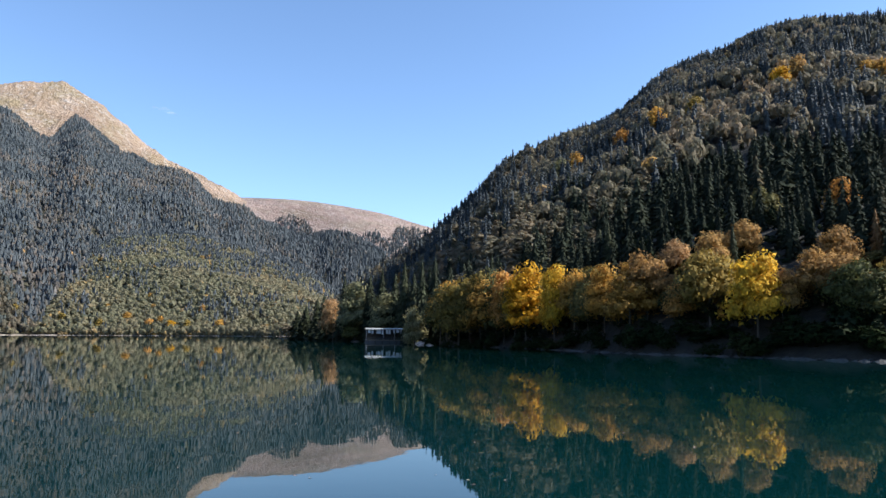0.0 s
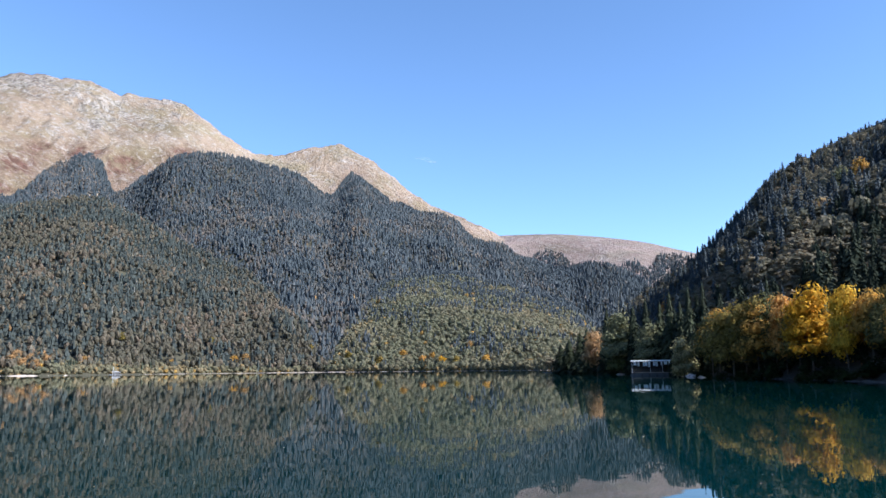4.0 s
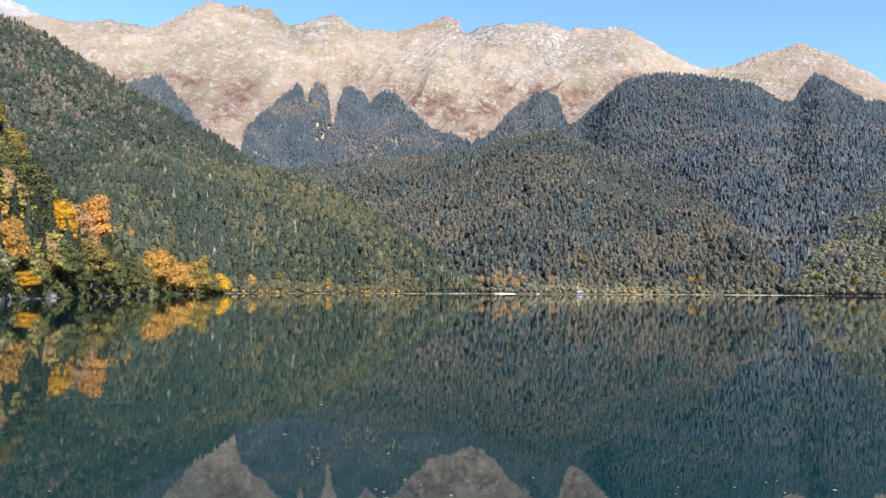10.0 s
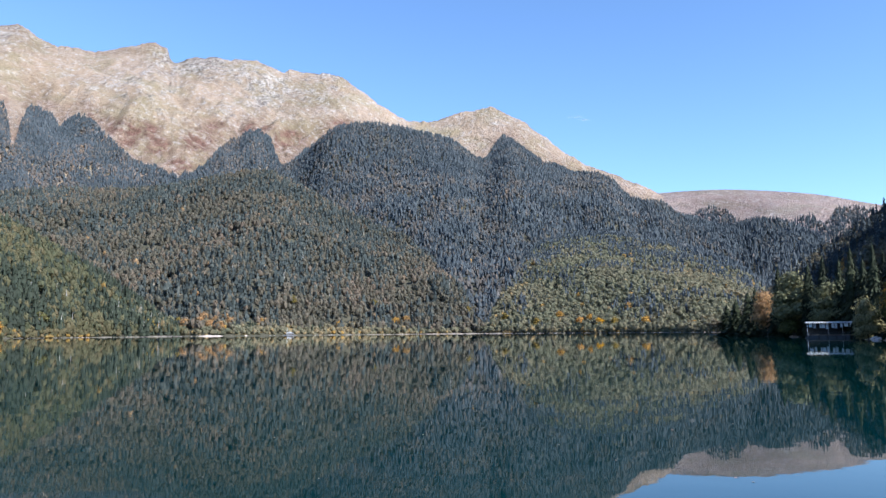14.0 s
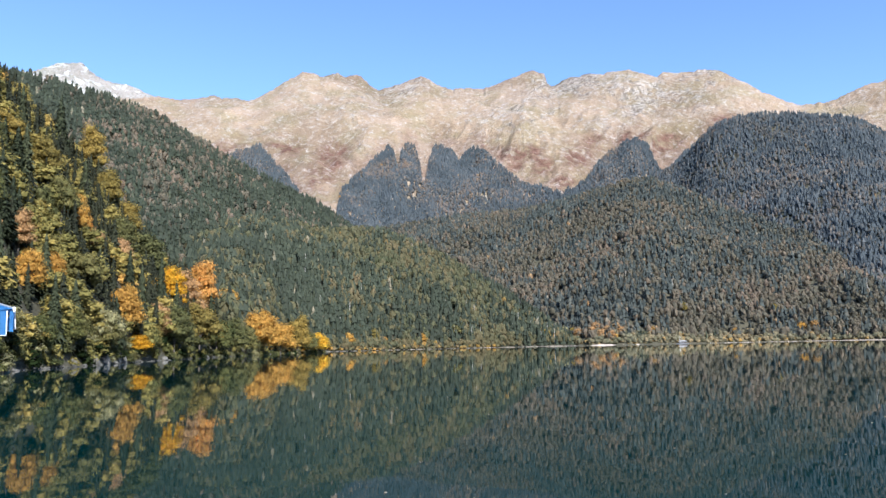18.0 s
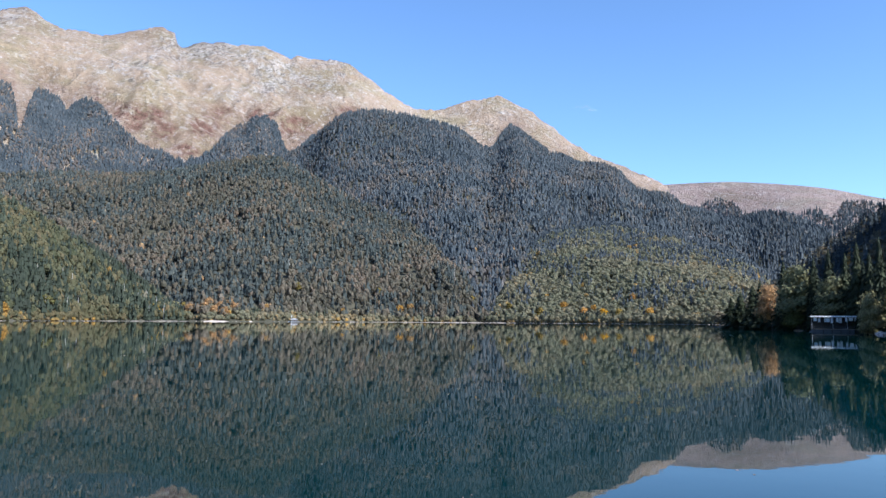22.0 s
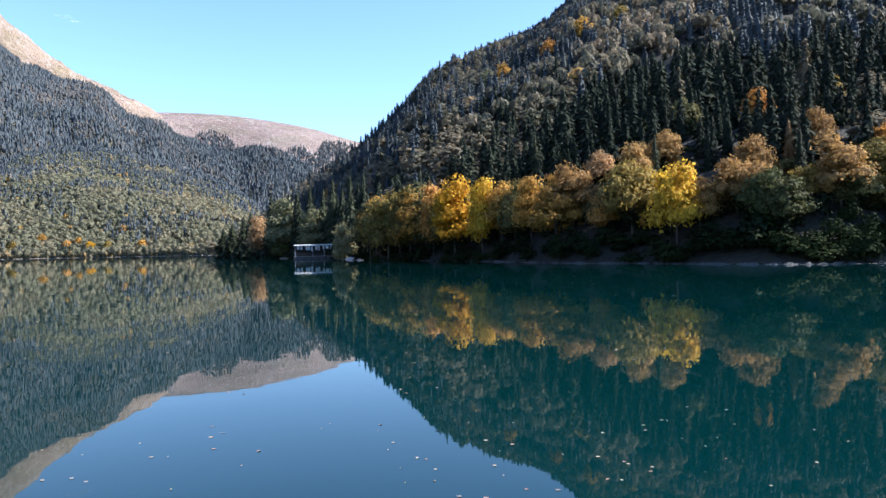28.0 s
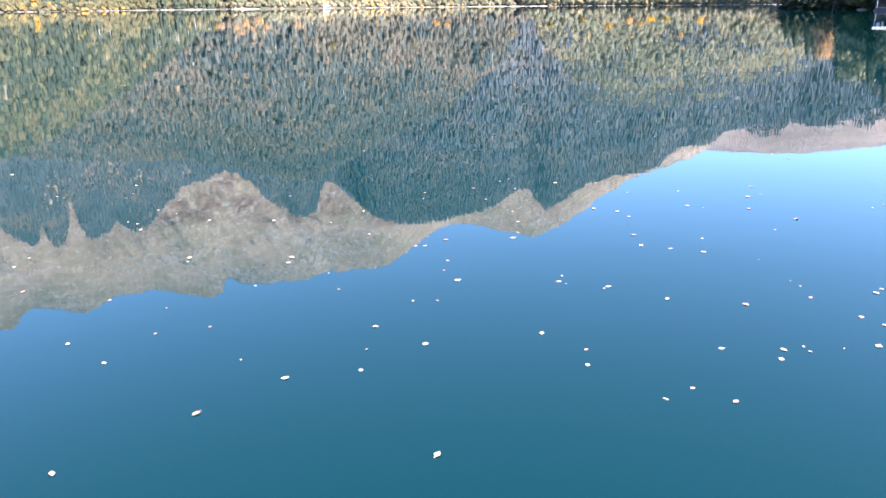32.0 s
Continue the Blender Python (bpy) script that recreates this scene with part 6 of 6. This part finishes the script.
NEAR_LEAVES = [(2.95, 7.53), (2.46, 7.78), (3.43, 7.07), (4.17, 6.79), (5.12, 6.29), (5.21, 6.06), (4.83, 5.65), (3.81, 5.55), (3.94, 5.72), (1.88, 6.43),
               (3.04, 4.92), (5.71, 6.86), (7.14, 6.63), (7.78, 7.56), (8.15, 6.44), (7.6, 5.51), (8.56, 4.93), (8.64, 4.77), (10.64, 6.21), (7.76, 3.79),
               (5.18, 3.46), (0.75, 6.38), (0.32, 6.85), (3.4, 5.84), (4.94, 6.85), (2.34, 9.51), (1.12, 9.36), (4.94, 4.83), (4.72, 4.68), (4.81, 3.77),
               (5.55, 3.17), (7.04, 5.7), (11.07, 5.08), (9.4, 5.56), (-1.16, 5.41), (-0.51, 5.9), (0.61, 4.56), (-2.0, 4.75), (-0.92, 10.97), (-3.39, 13.09),
               (-2.88, 11.14), (1.33, 8.01), (0.43, 10.03)]
for x, y in NEAR_LEAVES:
    floating_leaf(x, y, random.uniform(0.05, 0.085))
for k in range(230):
    d = 9 + 75 * random.random() ** 1.5
    a = radians(random.triangular(-50, 84, 66))
    floating_leaf(d * math.sin(a), d * math.cos(a), random.uniform(0.045, 0.085))
for k in range(90):
    d = 5.5 + 8 * random.random()
    a = radians(random.uniform(-22, 80))
    floating_leaf(d * math.sin(a), d * math.cos(a), random.uniform(0.025, 0.06))


# ---- dead trunks among the far woods, and two wisps of cloud ----
def snags():
    pieces, m = [], plain("bleached_wood", (0.33, 0.31, 0.28), 0.9)
    r = np.random.default_rng(61)
    for hill, lo, hi, n in ((green_spur, -28, -9, 26), (middle_hill, -5, 13, 22), (dark_hill, 2, 28, 12)):
        az, v = r.uniform(lo, hi, n), r.uniform(0.05, 0.6, n)
        for p in hill.at(az, v):
            h = r.uniform(14, 22)
            pieces.append(tube([p, p + np.array([r.normal(0, 0.4), r.normal(0, 0.4), h * 0.6]), p + np.array([r.normal(0, 0.6), r.normal(0, 0.6), h])], [0.5, 0.38, 0.12], 5))
    v, f = together(pieces)
    tagged(new("dead_trunks", mesh_from("dead_trunks", v, f, [m], True)), "bleached dead trunks standing in the far woods", "dead trees", kind="stuff")


snags()


def cloud(az, el, wide, high, seed):
    m, nt, bsdf = material("cloud_wisp")
    bsdf.inputs["Base Color"].default_value = (0.95, 0.95, 0.95, 1)
    bsdf.inputs["Roughness"].default_value = 1.0
    bsdf.inputs["Alpha"].default_value = 0.05
    r = np.random.default_rng(seed)
    d = 4600.0
    pieces = []
    for k in range(14):
        s = r.uniform(0.4, 1.0)
        c = np.array([r.normal(0, wide * 0.35), r.normal(0, 6), r.normal(0, high * 0.3)])
        pieces.append((ICO[0] * np.array([wide * 0.45 * s, 12, high * 0.6 * s]) * r.uniform(0.7, 1.2, (len(ICO[0]), 1)) + c, ICO[1]))
    v, f = together(pieces)
    ob = tagged(new("cloud", mesh_from("cloud", v, f, [m], True)), "tiny thin white wisp of cloud", "cloud")
    ob.location = (d * math.sin(radians(az)), d * math.cos(radians(az)), d * math.tan(radians(el)))
    ob.rotation_euler = (0, 0, radians(-az))
    return ob


cloud(21.75, 15.85, 46, 16, 3)
cloud(22.6, 15.62, 52, 14, 5)
